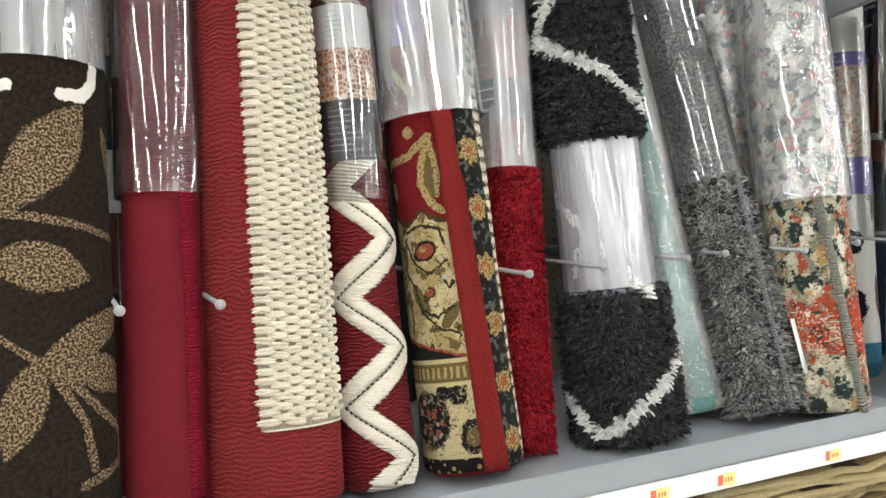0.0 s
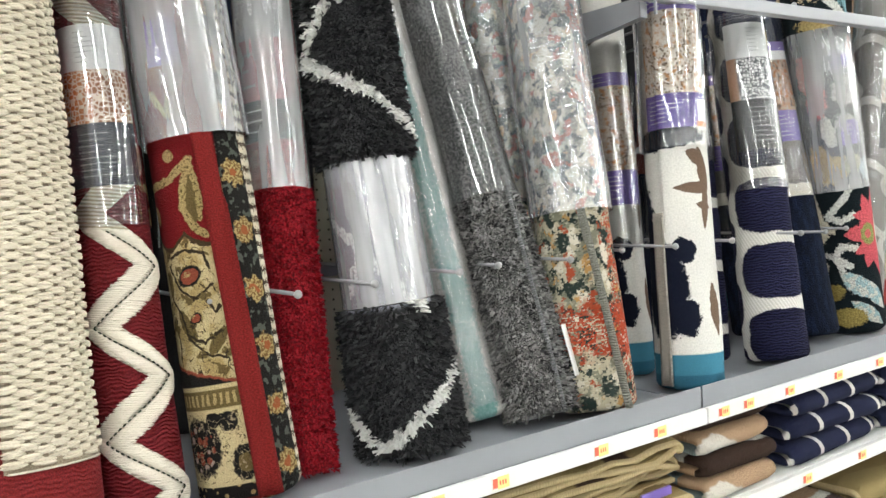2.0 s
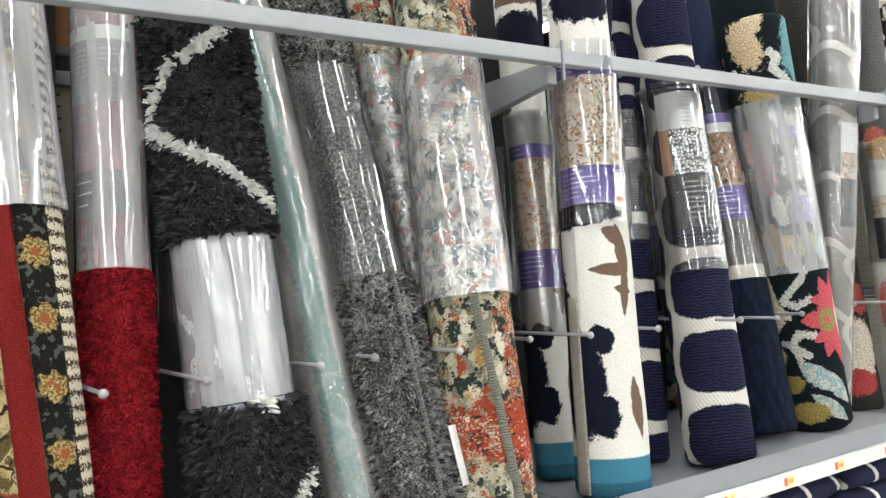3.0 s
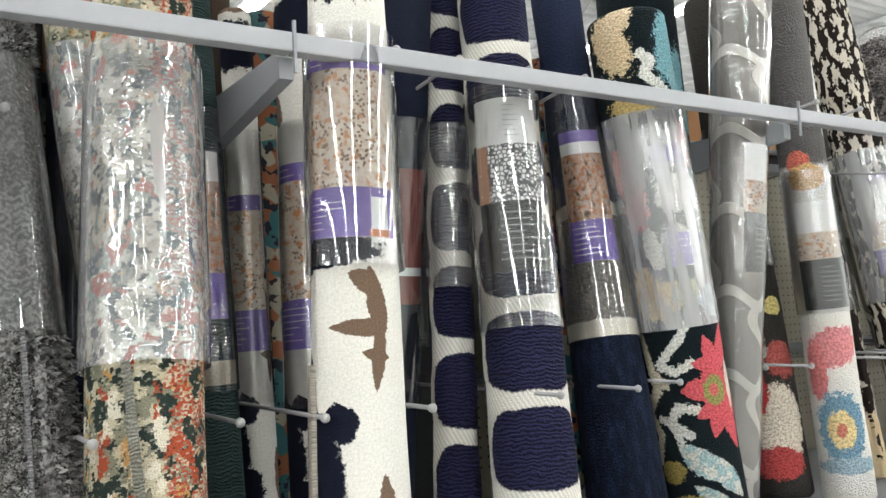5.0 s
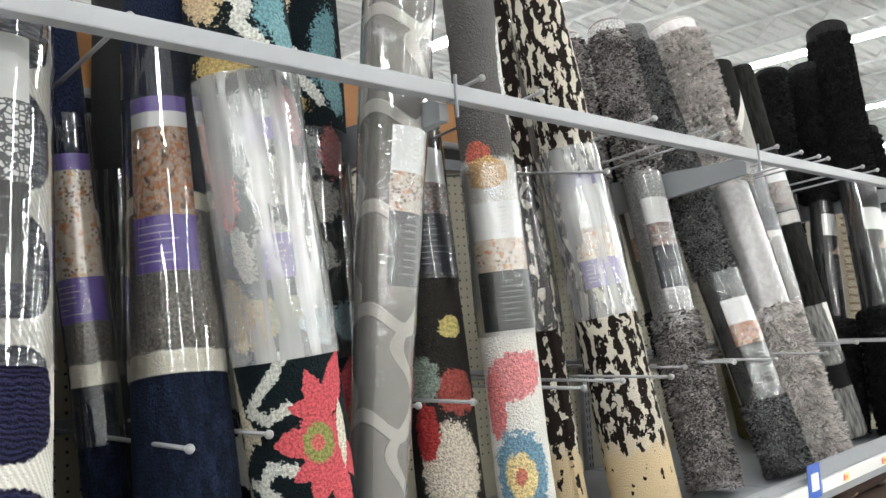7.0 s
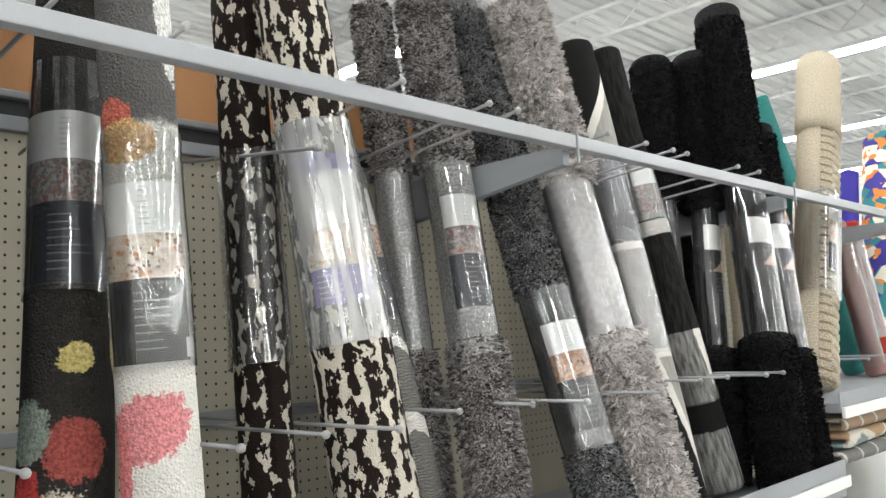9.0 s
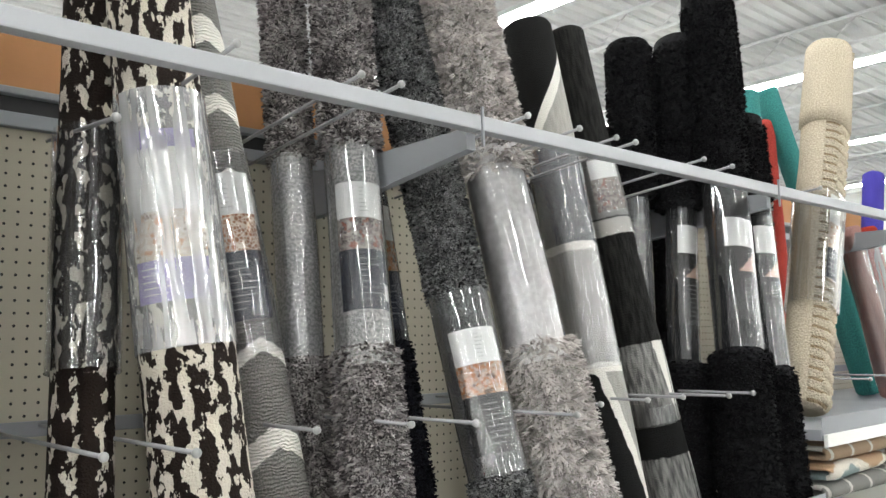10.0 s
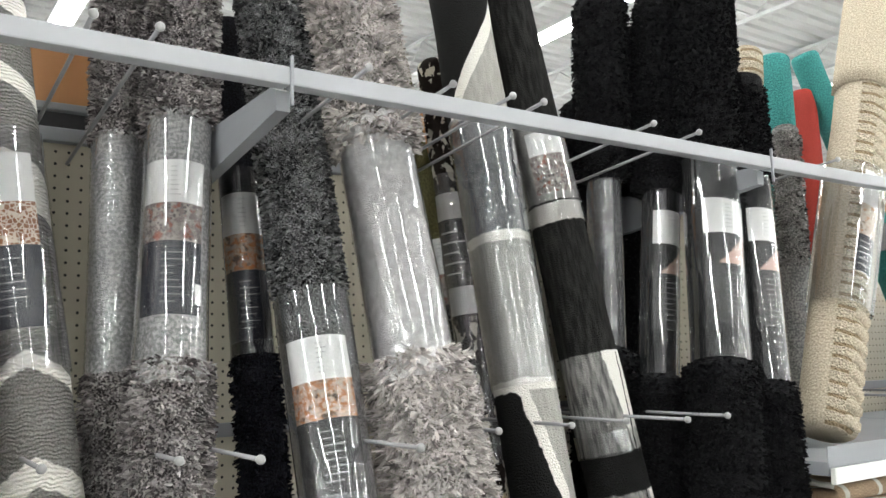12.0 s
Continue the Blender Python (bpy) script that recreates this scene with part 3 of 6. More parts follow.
def m_persian():
    g = Graph("persian_rug")
    u, v = g.u, g.v
    wu, wv = (g.noise(90, 2) - 0.5) * 0.010, (g.noise(90, 2, g.vec(v + 9, u)) - 0.5) * 0.010
    w = (g.noise(110, 2) - 0.5) * 0.6
    tick = g.noise(230, 2)
    red, dark = yarn(g, (0.15, 0.008, 0.010)), yarn(g, (0.011, 0.010, 0.009))
    gold, cream, olive = yarn(g, (0.36, 0.27, 0.12), 0.3), yarn(g, (0.50, 0.41, 0.23), 0.25), yarn(g, (0.13, 0.095, 0.035))
    rust = yarn(g, (0.24, 0.055, 0.03))
    # red field with gold scrolls
    c = red
    vine = g.any(g.stroke(((-0.125, 0.500), (-0.089, 0.513), (-0.040, 0.517), (0.006, 0.545)), 0.0065, wu, wv), g.stroke(((0.006, 0.545), (-0.012, 0.505), (-0.018, 0.470), (-0.004, 0.440), (0.014, 0.424)), 0.0065, wu, wv),
                 g.stroke(((0.006, 0.535), (0.014, 0.490), (0.010, 0.450)), 0.005, wu, wv), g.ell(-0.033, 0.556, 0.012, 0.010, 0, w), g.ell(-0.088, 0.468, 0.010, 0.016, 20, w), g.stroke(((-0.05, 0.66), (-0.02, 0.62), (0.0, 0.70), (-0.04, 0.75)), 0.006, wu, wv))
    c = g.mix(g.ell(0.0, 0.485, 0.014, 0.050, -6, w), c, olive)
    c = g.mix(vine, c, gold)
    c = g.mix(vine * g.smooth(tick, 0.54, 0.60), c, olive)
    # the gold ground with a lobed upper rim
    rim = v + g.abs(g.sin((u + 0.022) * 42)) * 0.022 + wv
    field = g.smooth(rim, 0.432, 0.428)
    line = g.smooth(g.abs(rim - 0.430), 0.0045, 0.0030)
    ground = g.mix(g.smooth(g.noise(26, 2), 0.42, 0.56), gold, cream)
    c = g.mix(field, c, ground)
    lines = g.any(g.stroke(((-0.07, 0.385), (-0.05, 0.345), (-0.02, 0.325), (0.012, 0.345)), 0.0022, wu, wv), g.stroke(((-0.075, 0.33), (-0.055, 0.305), (-0.045, 0.27), (-0.015, 0.255), (0.015, 0.27)), 0.0024, wu, wv),
                  g.stroke(((-0.045, 0.265), (-0.01, 0.235), (0.02, 0.228)), 0.0022, wu, wv), g.stroke(((-0.085, 0.295), (-0.07, 0.26), (-0.075, 0.235)), 0.0022, wu, wv), g.stroke(((0.0, 0.32), (0.012, 0.30), (0.02, 0.31)), 0.0022, wu, wv),
                  g.stroke(((-0.06, 0.395), (-0.03, 0.405), (0.005, 0.395), (0.012, 0.37)), 0.0022, wu, wv))
    c = g.mix(field * g.any(g.ell(-0.045, 0.285, 0.012, 0.030, 30, w), g.ell(0.008, 0.255, 0.010, 0.026, -40, w), g.ell(-0.075, 0.355, 0.008, 0.024, 0, w)), c, olive)
    c = g.mix(field * lines, c, (0.03, 0.022, 0.012))
    n = g.noise(30, 1, g.vec(u + wu * 2.5, v + wv * 2.5))
    n2 = g.noise(44, 1, g.vec(u + wv * 2.5 + 5, v + wu * 2.5))
    c = g.mix(field * g.smooth(n2, 0.60, 0.62), c, olive)
    c = g.mix(field * g.smooth(g.abs(g.frac(n * 7.0) - 0.5), 0.075, 0.045) * g.smooth(tick, 0.36, 0.44), c, (0.04, 0.028, 0.014))
    for cu, cv, a, b in ((-0.026, 0.362, 0.024, 0.015), (-0.025, 0.295, 0.012, 0.008)):
        c = g.mix(g.ell(cu, cv, a, b, 15, w), c, dark)
        c = g.mix(g.ell(cu, cv, a * 0.78, b * 0.75, 15, w), c, rust)
        c = g.mix(g.ell(cu - 0.004, cv + 0.003, a * 0.36, b * 0.34, 15, w) * g.smooth(tick, 0.45, 0.55), c, gold)
    c = g.mix(line * g.smooth(v, 0.37, 0.38), c, (0.05, 0.035, 0.015))
    # slanting dark foot of the field, then the guard stripe
    foot = v + u * 0.28 + wv
    c = g.mix(g.smooth(foot, 0.201, 0.198), c, rust)
    c = g.mix(g.smooth(foot, 0.196, 0.193), c, dark)
    c = g.mix(g.smooth(v, 0.189, 0.187), c, cream)
    bar = g.smooth(g.sin(u * 560 + g.noise(60) * 6), -0.1, 0.3)
    c = g.mix(g.smooth(v, 0.182, 0.180), c, g.mix(bar * g.smooth(g.abs(v - 0.166), 0.010, 0.008), olive, gold))
    c = g.mix(g.smooth(v, 0.152, 0.150), c, cream)
    # border with a dark lobed medallion and florets
    body = g.smooth(v, 0.146, 0.144)
    c = g.mix(body, c, cream)
    med = g.any(g.ell(-0.058, 0.092, 0.044, 0.046, 0, w * 0.8), g.ell(0.002, 0.130, 0.018, 0.016, 0, w), g.ell(0.022, 0.062, 0.022, 0.028, 0, w), g.ell(-0.022, 0.134, 0.014, 0.012, 0, w))
    c = g.mix(body * med, c, dark)
    flor, hue = g.cells(75)
    c = g.mix(body * g.ell(-0.062, 0.090, 0.036, 0.036, 0, w) * g.smooth(flor, 0.52, 0.40), c, g.mix(g.smooth(g.channel(hue, 0), 0.5, 0.55), (0.34, 0.25, 0.22), rust))
    c = g.mix(body * g.ell(0.022, 0.062, 0.012, 0.015, 0, w), c, olive)
    c = g.mix(body * g.smooth(g.abs(g.frac(n2 * 6.0) - 0.5), 0.10, 0.06) * g.smooth(tick, 0.40, 0.48), c, g.mix(med, (0.04, 0.03, 0.015), (0.30, 0.24, 0.15)))
    c = g.mix(g.smooth(v, 0.036, 0.034), c, cream)
    c = g.mix(g.smooth(v, 0.031, 0.029), c, g.mix(g.smooth(flor, 0.34, 0.26), dark, gold))
    c = g.mix(g.smooth(v, 0.008, 0.006), c, yarn(g, (0.17, 0.012, 0.012)))
    # the black side border with gold florets and a cream whipped edge
    t = u + v * 0.035
    at = g.abs(g.frac(v / 0.094) - 0.5) * 0.094
    bloom = g.hypot(at, (t - 0.096) * 0.9) + (g.noise(80, 2) - 0.5) * 0.028
    side = g.mix(g.smooth(g.noise(70, 2), 0.56, 0.60), dark, (0.075, 0.085, 0.07))
    side = g.mix(g.smooth(bloom, 0.022, 0.018), side, g.mix(g.smooth(tick, 0.45, 0.55), (0.40, 0.30, 0.13), (0.16, 0.09, 0.03)))
    side = g.mix(g.smooth(bloom, 0.008, 0.006), side, (0.30, 0.09, 0.03))
    side = g.mix(g.smooth(t, 0.070, 0.068), side, gold)
    side = g.mix(g.smooth(t, 0.120, 0.122), side, g.mix(g.smooth(g.sin(v * 300 + tick * 9), -0.5, -0.2), (0.05, 0.03, 0.02), (0.62, 0.55, 0.43)))
    c = g.mix(g.smooth(u, 0.05, 0.052), c, side)
    return g.done(c, nap(g, 500) + tick, 0.003)


def trellis(g, lines, width=0.011):
    """Mask of rough strokes, each (u0, v0, u1, v1)."""
    w = (g.noise(70, 3) - 0.5) * 0.030
    w2 = (g.noise(60, 3, g.vec(g.v, g.u)) - 0.5) * 0.030
    m = None
    for u0, v0, u1, v1 in lines:
        L = math.hypot(u1 - u0, v1 - v0)
        k, s = (u1 - u0) / L, (v1 - v0) / L
        du, dv = g.u - u0 + w, g.v - v0 + w2
        along = du * k + dv * s
        off = g.abs(dv * k - du * s)
        q = g.smooth(off, width * 1.08, width * 0.85) * (along > -0.004) * (along < L + 0.004)
        m = q if m is None else g.m("MAXIMUM", m, q)
    return m


def m_trellis():
    g = Graph("charcoal_trellis_pile")
    m = trellis(g, ((-0.02, 0.83, -0.095, 0.735), (-0.095, 0.735, 0.03, 0.66), (0.03, 0.66, 0.13, 0.58), (0.14, 0.15, 0.035, 0.075), (0.035, 0.075, -0.04, 0.02), (-0.04, 0.02, -0.125, 0.09),
                    (-0.13, 0.46, -0.03, 0.38), (-0.03, 0.38, 0.06, 0.26), (-0.03, 0.38, -0.08, 0.30), (0.0, 0.83, 0.1, 0.9), (0.1, 0.9, 0.0, 1.0), (0.0, 1.0, -0.1, 0.92)))
    n = g.noise(300, 2)
    c = g.mix(g.smooth(n, 0.35, 0.7), (0.012, 0.012, 0.013), (0.075, 0.075, 0.078))
    c = g.mix(m, c, (0.78, 0.77, 0.74))
    return g.done(c, n, 0.006, 0.9)


def m_trellis_under():
    """Pile squeezed by the wrap; the wrap's pale glare is put into its colour."""
    g = Graph("charcoal_trellis_rug")
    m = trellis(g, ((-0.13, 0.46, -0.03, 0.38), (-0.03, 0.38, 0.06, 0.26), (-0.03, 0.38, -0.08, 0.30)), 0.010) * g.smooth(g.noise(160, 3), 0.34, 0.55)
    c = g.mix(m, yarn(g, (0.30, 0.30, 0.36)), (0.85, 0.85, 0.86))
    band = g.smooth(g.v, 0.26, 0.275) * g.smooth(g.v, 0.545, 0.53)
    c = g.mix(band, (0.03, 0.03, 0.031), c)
    return g.done(c, g.noise(60, 3), 0.004, 0.8)


def m_distressed(name="distressed_floral_rug"):
    """Tufts of single colours that gather into worn flowers."""
    g = Graph(name)
    j = g.noise(200, 1)
    qu, qv = g.m("FLOOR", g.u * 260 + j * 2.2) / 260, g.m("FLOOR", g.v * 360 + j * 2.0) / 360
    a = g.noise(1.0, 2, g.vec(qu * 30, qv * 24))
    b = g.noise(1.0, 2, g.vec(qu * 26 + 3.1, qv * 22 + 8))
    d = g.noise(1.0, 2, g.vec(qu * 34 + 7.7, qv * 30 + 2))
    speck = g.noise(1.0, 1, g.vec(qu * 210, qv * 260))
    c = g.mix(g.smooth(a, 0.50, 0.53), (0.46, 0.41, 0.30), (0.21, 0.21, 0.155))
    c = g.mix(g.smooth(d + (speck - 0.5) * 0.14, 0.535, 0.56), c, (0.022, 0.035, 0.030))
    c = g.mix(g.smooth(b + (speck - 0.5) * 0.12, 0.60, 0.62), c, (0.36, 0.07, 0.03))
    c = g.mix(g.smooth(b + (speck - 0.5) * 0.12, 0.37, 0.34), c, (0.44, 0.25, 0.09))
    c = g.mix(g.smooth(a, 0.40, 0.37), c, (0.62, 0.58, 0.48))
    edge = g.smooth(g.u + (a - 0.5) * 0.08, 0.045, 0.06) * g.smooth(d, 0.56, 0.52)
    c = g.mix(edge * g.smooth(speck, 0.46, 0.54), c, (0.38, 0.065, 0.03))
    band = g.smooth(g.v + (b - 0.5) * 0.12, 0.10, 0.12) * g.smooth(g.v + (a - 0.5) * 0.12, 0.22, 0.20)
    c = g.mix(band * g.smooth(speck, 0.56, 0.50), c, (0.36, 0.05, 0.02))
    c = g.mix(g.smooth(speck, 0.60, 0.68) * 0.8, c, (0.05, 0.05, 0.04))
    c = g.mix(g.smooth(speck, 0.38, 0.30) * 0.6, c, (0.62, 0.57, 0.47))
    return g.done(c, speck + g.noise(420, 2), 0.004)


def m_camo():
    g = Graph("navy_white_camo_rug")
    w = (g.noise(46, 4) - 0.5) * 0.8 + (g.noise(210, 3) - 0.5) * 0.5
    white, navy = yarn(g, (0.68, 0.665, 0.62), 0.10, 240), yarn(g, (0.006, 0.008, 0.018))
    c = white
    dark = g.ell(-0.078, 0.225, 0.068, 0.118, 0, w * 0.5)
    for q in ((-0.06, 0.566, 0.125, 0.026, 3), (-0.016, 0.312, 0.030, 0.030, 0), (-0.02, 0.165, 0.034, 0.045, 0), (0.0, 1.02, 0.1, 0.05, 0), (-0.14, 0.35, 0.05, 0.12, 0)):
        dark = g.m("MAXIMUM", dark, g.ell(*q, w))
    c = g.mix(dark, c, navy)
    ragged = w * 0.9
    taupe = g.any(g.leaf(0.036, 0.545, 0.060, 0.425, 0.017, ragged), g.leaf(0.056, 0.470, 0.042, 0.355, 0.013, ragged), g.leaf(-0.030, 0.453, 0.070, 0.450, 0.014, ragged), g.leaf(0.0, 0.535, 0.060, 0.505, 0.016, ragged),
                  g.leaf(0.02, 0.415, 0.068, 0.405, 0.010, ragged), g.leaf(0.050, 0.24, 0.062, 0.115, 0.016, ragged), g.ell(0.03, 1.12, 0.1, 0.03, 8, ragged), g.ell(-0.08, 0.88, 0.03, 0.06, 30, ragged))
    c = g.mix(taupe, c, yarn(g, (0.15, 0.10, 0.07)))
    c = g.mix(g.smooth(g.v, 0.082, 0.078), c, g.mix(g.smooth(g.v, 0.035, 0.032), yarn(g, (0.05, 0.19, 0.27)), yarn(g, (0.03, 0.12, 0.18))))
    return g.done(c, nap(g, 420), 0.0018)


PITCH, JOINT = 0.165, 0.140      # rise of one stone row, height of the first joint


def m_pebble(shift=0.012, cols=0.225, drop=0.0):
    g = Graph("navy_pebble_rug")
    pu, pv = cols, PITCH
    uu = g.u + cols / 2 - shift
    odd = g.m("FLOOR", uu / pu)
    du = (g.frac(uu / pu) - 0.5) * pu
    dv = (g.frac((g.v - JOINT + drop + g.abs(odd) * 0.08) / pv) - 0.5) * pv
    w = (g.noise(24, 2) - 0.5) * 0.35
    p, q = g.abs(du) / (cols * 0.475), g.abs(dv) / 0.069
    e = g.m("POWER", g.m("POWER", p, 3.2) + g.m("POWER", q, 3.2), 0.3125) + w * 0.5 + (g.noise(170, 3) - 0.5) * 0.12
    stone = g.smooth(e, 1.02, 0.97)
    strand = g.noise(1.0, 2, g.vec(g.u * 160, g.v * 420))
    rib = g.sin((g.v + (g.noise(45, 3) - 0.5) * 0.018) * (6.2832 / 0.0072)) * 0.7 + (strand - 0.5) * 2.0
    white = g.mix(g.smooth(g.sin((g.u + g.v * 0.6) * 700) + g.noise(200, 1), 0.0, 1.2), (0.56, 0.54, 0.49), (0.70, 0.68, 0.63))
    c = g.mix(stone, white, g.mix(g.smooth(rib, -0.9, 0.5), (0.006, 0.006, 0.016), yarn(g, (0.021, 0.022, 0.060))))
    return g.done(c, stone * (1.0 + rib * 0.4) + g.noise(350, 2) * 0.6, 0.0055)


def m_stone():
    g = Graph("navy_ribbed_pile")
    strand = g.noise(1.0, 2, g.vec(g.u * 160, g.v * 420))
    rib = g.sin((g.v + (g.noise(45, 3) - 0.5) * 0.018) * (6.2832 / 0.0072)) * 0.7 + (strand - 0.5) * 2.0
    c = g.mix(g.smooth(rib, -0.9, 0.5), (0.006, 0.006, 0.016), yarn(g, (0.023, 0.024, 0.066)))
    return g.done(c, rib * 0.4 + g.noise(350, 2) * 0.6, 0.005)


STONE = m_stone()


def stones(R, shift, cols, drop, high, seed, wrap):
    """The raised navy stones of the net pattern, on the aisle side."""
    k = 0
    for col in (-1, 0, 1):
        cu = shift + col * cols
        if abs(cu) / R.r0 > 2.3:
            continue
        row = -1
        while True:
            cv = JOINT - drop - abs(col) * 0.08 + PITCH / 2 + row * PITCH
            row += 1
            if cv > R.L - 0.10:
                break
            if cv < 0.095:
                continue
            pressed = wrap[0] - 0.08 < cv < wrap[1] + 0.08
            R.dome("stone", STONE, cu, cv, cols * 0.475, 0.069, 0.0009 if pressed else high, seed + k, 3.2)
            k += 1


def m_navy_band():
    g = Graph("navy_band_rug")
    # Lighter upright streaks in the navy paint the sheen of the pile.
    c = g.mix(g.smooth(g.v, 0.395, 0.398), g.mix(g.smooth(g.noise(1.0, 3, g.vec(g.u * 60, g.v * 18)), 0.4, 0.7), yarn(g, (0.004, 0.007, 0.016), 0.5, 220), yarn(g, (0.011, 0.017, 0.04), 0.5, 220)), (0.74, 0.70, 0.6))
    c = g.mix(g.smooth(g.v + (g.noise(40) - 0.5) * 0.01, 0.430, 0.434), c, yarn(g, (0.20, 0.18, 0.16), 0.4, 200))
    c = g.mix(g.smooth(g.v, 0.655, 0.659), c, (0.7, 0.66, 0.55))
    c = g.mix(g.smooth(g.v, 0.685, 0.689), c, yarn(g, (0.016, 0.022, 0.05), 0.5, 220))
    return g.done(c, nap(g, 220), 0.005)


def m_black_floral():
    g = Graph("black_floral_rug")
    w = (g.noise(70, 3) - 0.5) * 0.55 + (g.noise(210, 3) - 0.5) * 0.6
    wu, wv = (g.noise(150, 3) - 0.5) * 0.022, (g.noise(140, 3, g.vec(g.v, g.u)) - 0.5) * 0.022
    tuft = g.noise(190, 2)

    def tone(col):
        return g.mix(g.smooth(tuft, 0.35, 0.65), shade(col, 0.72), shade(col, 1.18))

    c = yarn(g, (0.006, 0.011, 0.014))
    # coral-like pale twigs
    twig = g.any(g.stroke(((-0.004, 0.425), (-0.022, 0.395), (-0.050, 0.370), (-0.072, 0.345), (-0.040, 0.330), (-0.004, 0.345)), 0.010, wu, wv),
                 g.stroke(((-0.008, 0.250), (-0.045, 0.258), (-0.068, 0.228), (-0.030, 0.200)), 0.010, wu, wv), g.stroke(((-0.09, 0.235), (-0.068, 0.228), (-0.05, 0.19)), 0.008, wu, wv))
    c = g.mix(twig, c, tone((0.58, 0.58, 0.54)))
    stem = g.any(g.stroke(((-0.115, 0.405), (-0.100, 0.350), (-0.088, 0.296), (-0.130, 0.250), (-0.10, 0.20), (-0.12, 0.15)), 0.013, wu, wv), g.stroke(((-0.09, 0.330), (-0.065, 0.305)), 0.010, wu, wv))
    c = g.mix(stem, c, tone((0.60, 0.54, 0.42)))
    leaves = g.any(g.leaf(-0.060, 0.185, 0.030, 0.100, 0.026, w), g.leaf(-0.005, 0.160, 0.070, 0.060, 0.022, w), g.leaf(-0.04, 0.10, 0.05, 0.02, 0.020, w))
    c = g.mix(leaves, c, g.mix(g.smooth(g.noise(45, 2), 0.46, 0.54), tone((0.52, 0.52, 0.47)), tone((0.30, 0.42, 0.44))))
    c = g.mix(g.any(g.ell(-0.085, 0.125, 0.034, 0.024, 10, w), g.ell(-0.05, 0.05, 0.05, 0.028, 0, w)), c, tone((0.30, 0.23, 0.07)))
    # the coral flower with pointed petals
    petal = g.any(g.leaf(0.040, 0.310, 0.118, 0.425, 0.024, w), g.leaf(0.055, 0.310, 0.028, 0.398, 0.019, w), g.leaf(0.060, 0.330, -0.006, 0.345, 0.015, w), g.leaf(0.050, 0.290, -0.036, 0.290, 0.024, w), g.leaf(0.055, 0.265, -0.012, 0.232, 0.016, w),
                  g.leaf(0.050, 0.270, 0.020, 0.188, 0.020, w), g.leaf(0.055, 0.270, 0.085, 0.155, 0.022, w), g.leaf(0.060, 0.290, 0.125, 0.215, 0.022, w), g.ell(0.042, 0.288, 0.040, 0.048, 0, w))
    c = g.mix(petal, c, tone((0.56, 0.095, 0.115)))
    c = g.mix(g.ell(0.036, 0.285, 0.026, 0.031, 0, w), c, tone((0.25, 0.27, 0.09)))
    c = g.mix(g.ell(0.034, 0.285, 0.011, 0.014, 0, w), c, tone((0.55, 0.13, 0.12)))
    c = g.mix(g.leaf(0.088, 0.345, 0.082, 0.235, 0.013, w), c, tone((0.66, 0.62, 0.53)))
    # higher up, mostly under the wrap
    for q, col in (((-0.050, 0.480, 0.055, 0.040, 10), (0.55, 0.37, 0.12)), ((-0.075, 0.50, 0.03, 0.055, 0), (0.5, 0.32, 0.10)), ((0.018, 0.490, 0.035, 0.026, 20), (0.28, 0.29, 0.16)), ((0.075, 0.47, 0.04, 0.035, 0), (0.26, 0.38, 0.42)),
                   ((-0.041, 0.590, 0.018, 0.045, 10), (0.66, 0.64, 0.58)), ((0.02, 0.60, 0.045, 0.03, -20), (0.40, 0.40, 0.38)), ((-0.061, 0.680, 0.026, 0.050, 0), (0.58, 0.14, 0.15)), ((-0.085, 0.76, 0.025, 0.05, 0), (0.58, 0.16, 0.16)),
                   ((0.03, 0.70, 0.05, 0.04, 15), (0.5, 0.48, 0.44)), ((0.0, 0.80, 0.05, 0.045, -15), (0.42, 0.44, 0.44)), ((0.07, 0.80, 0.03, 0.05, 0), (0.55, 0.2, 0.2)), ((-0.03, 0.895, 0.055, 0.022, 0), (0.40, 0.30, 0.13)),
                   ((-0.060, 1.03, 0.040, 0.070, 18), (0.60, 0.47, 0.30)), ((-0.035, 1.09, 0.030, 0.050, -20), (0.62, 0.50, 0.34)), ((0.070, 1.02, 0.035, 0.085, -12), (0.16, 0.32, 0.36)), ((0.09, 0.93, 0.03, 0.05, 20), (0.2, 0.36, 0.4))):
        c = g.mix(g.ell(*q, w * 1.9), c, tone(col))
    c = g.mix(g.stroke(((0.050, 0.905), (0.025, 0.935), (0.000, 0.955), (0.018, 0.985), (0.0, 1.0)), 0.012, wu, wv), c, tone((0.62, 0.62, 0.58)))
    return g.done(c, nap(g, 320) + tuft, 0.005)


def m_quatrefoil():
    g = Graph("grey_trellis_rug")
    p = 0.19
    a = g.sin(g.v * (6.2832 / p))
    d1 = g.abs(g.frac((g.u + a * 0.028 + 0.02) / 0.13) - 0.5)
    d2 = g.abs(g.frac((g.v + g.sin(g.u * 48) * 0.018) / p) - 0.5)
    m = g.m("MAXIMUM", g.smooth(d1, 0.10, 0.085), g.smooth(d2, 0.075, 0.06))
    c = g.mix(m, yarn(g, (0.25, 0.23, 0.2), 0.2), yarn(g, (0.62, 0.59, 0.53), 0.15))
    return g.done(c, m + nap(g) * 0.4, 0.003)


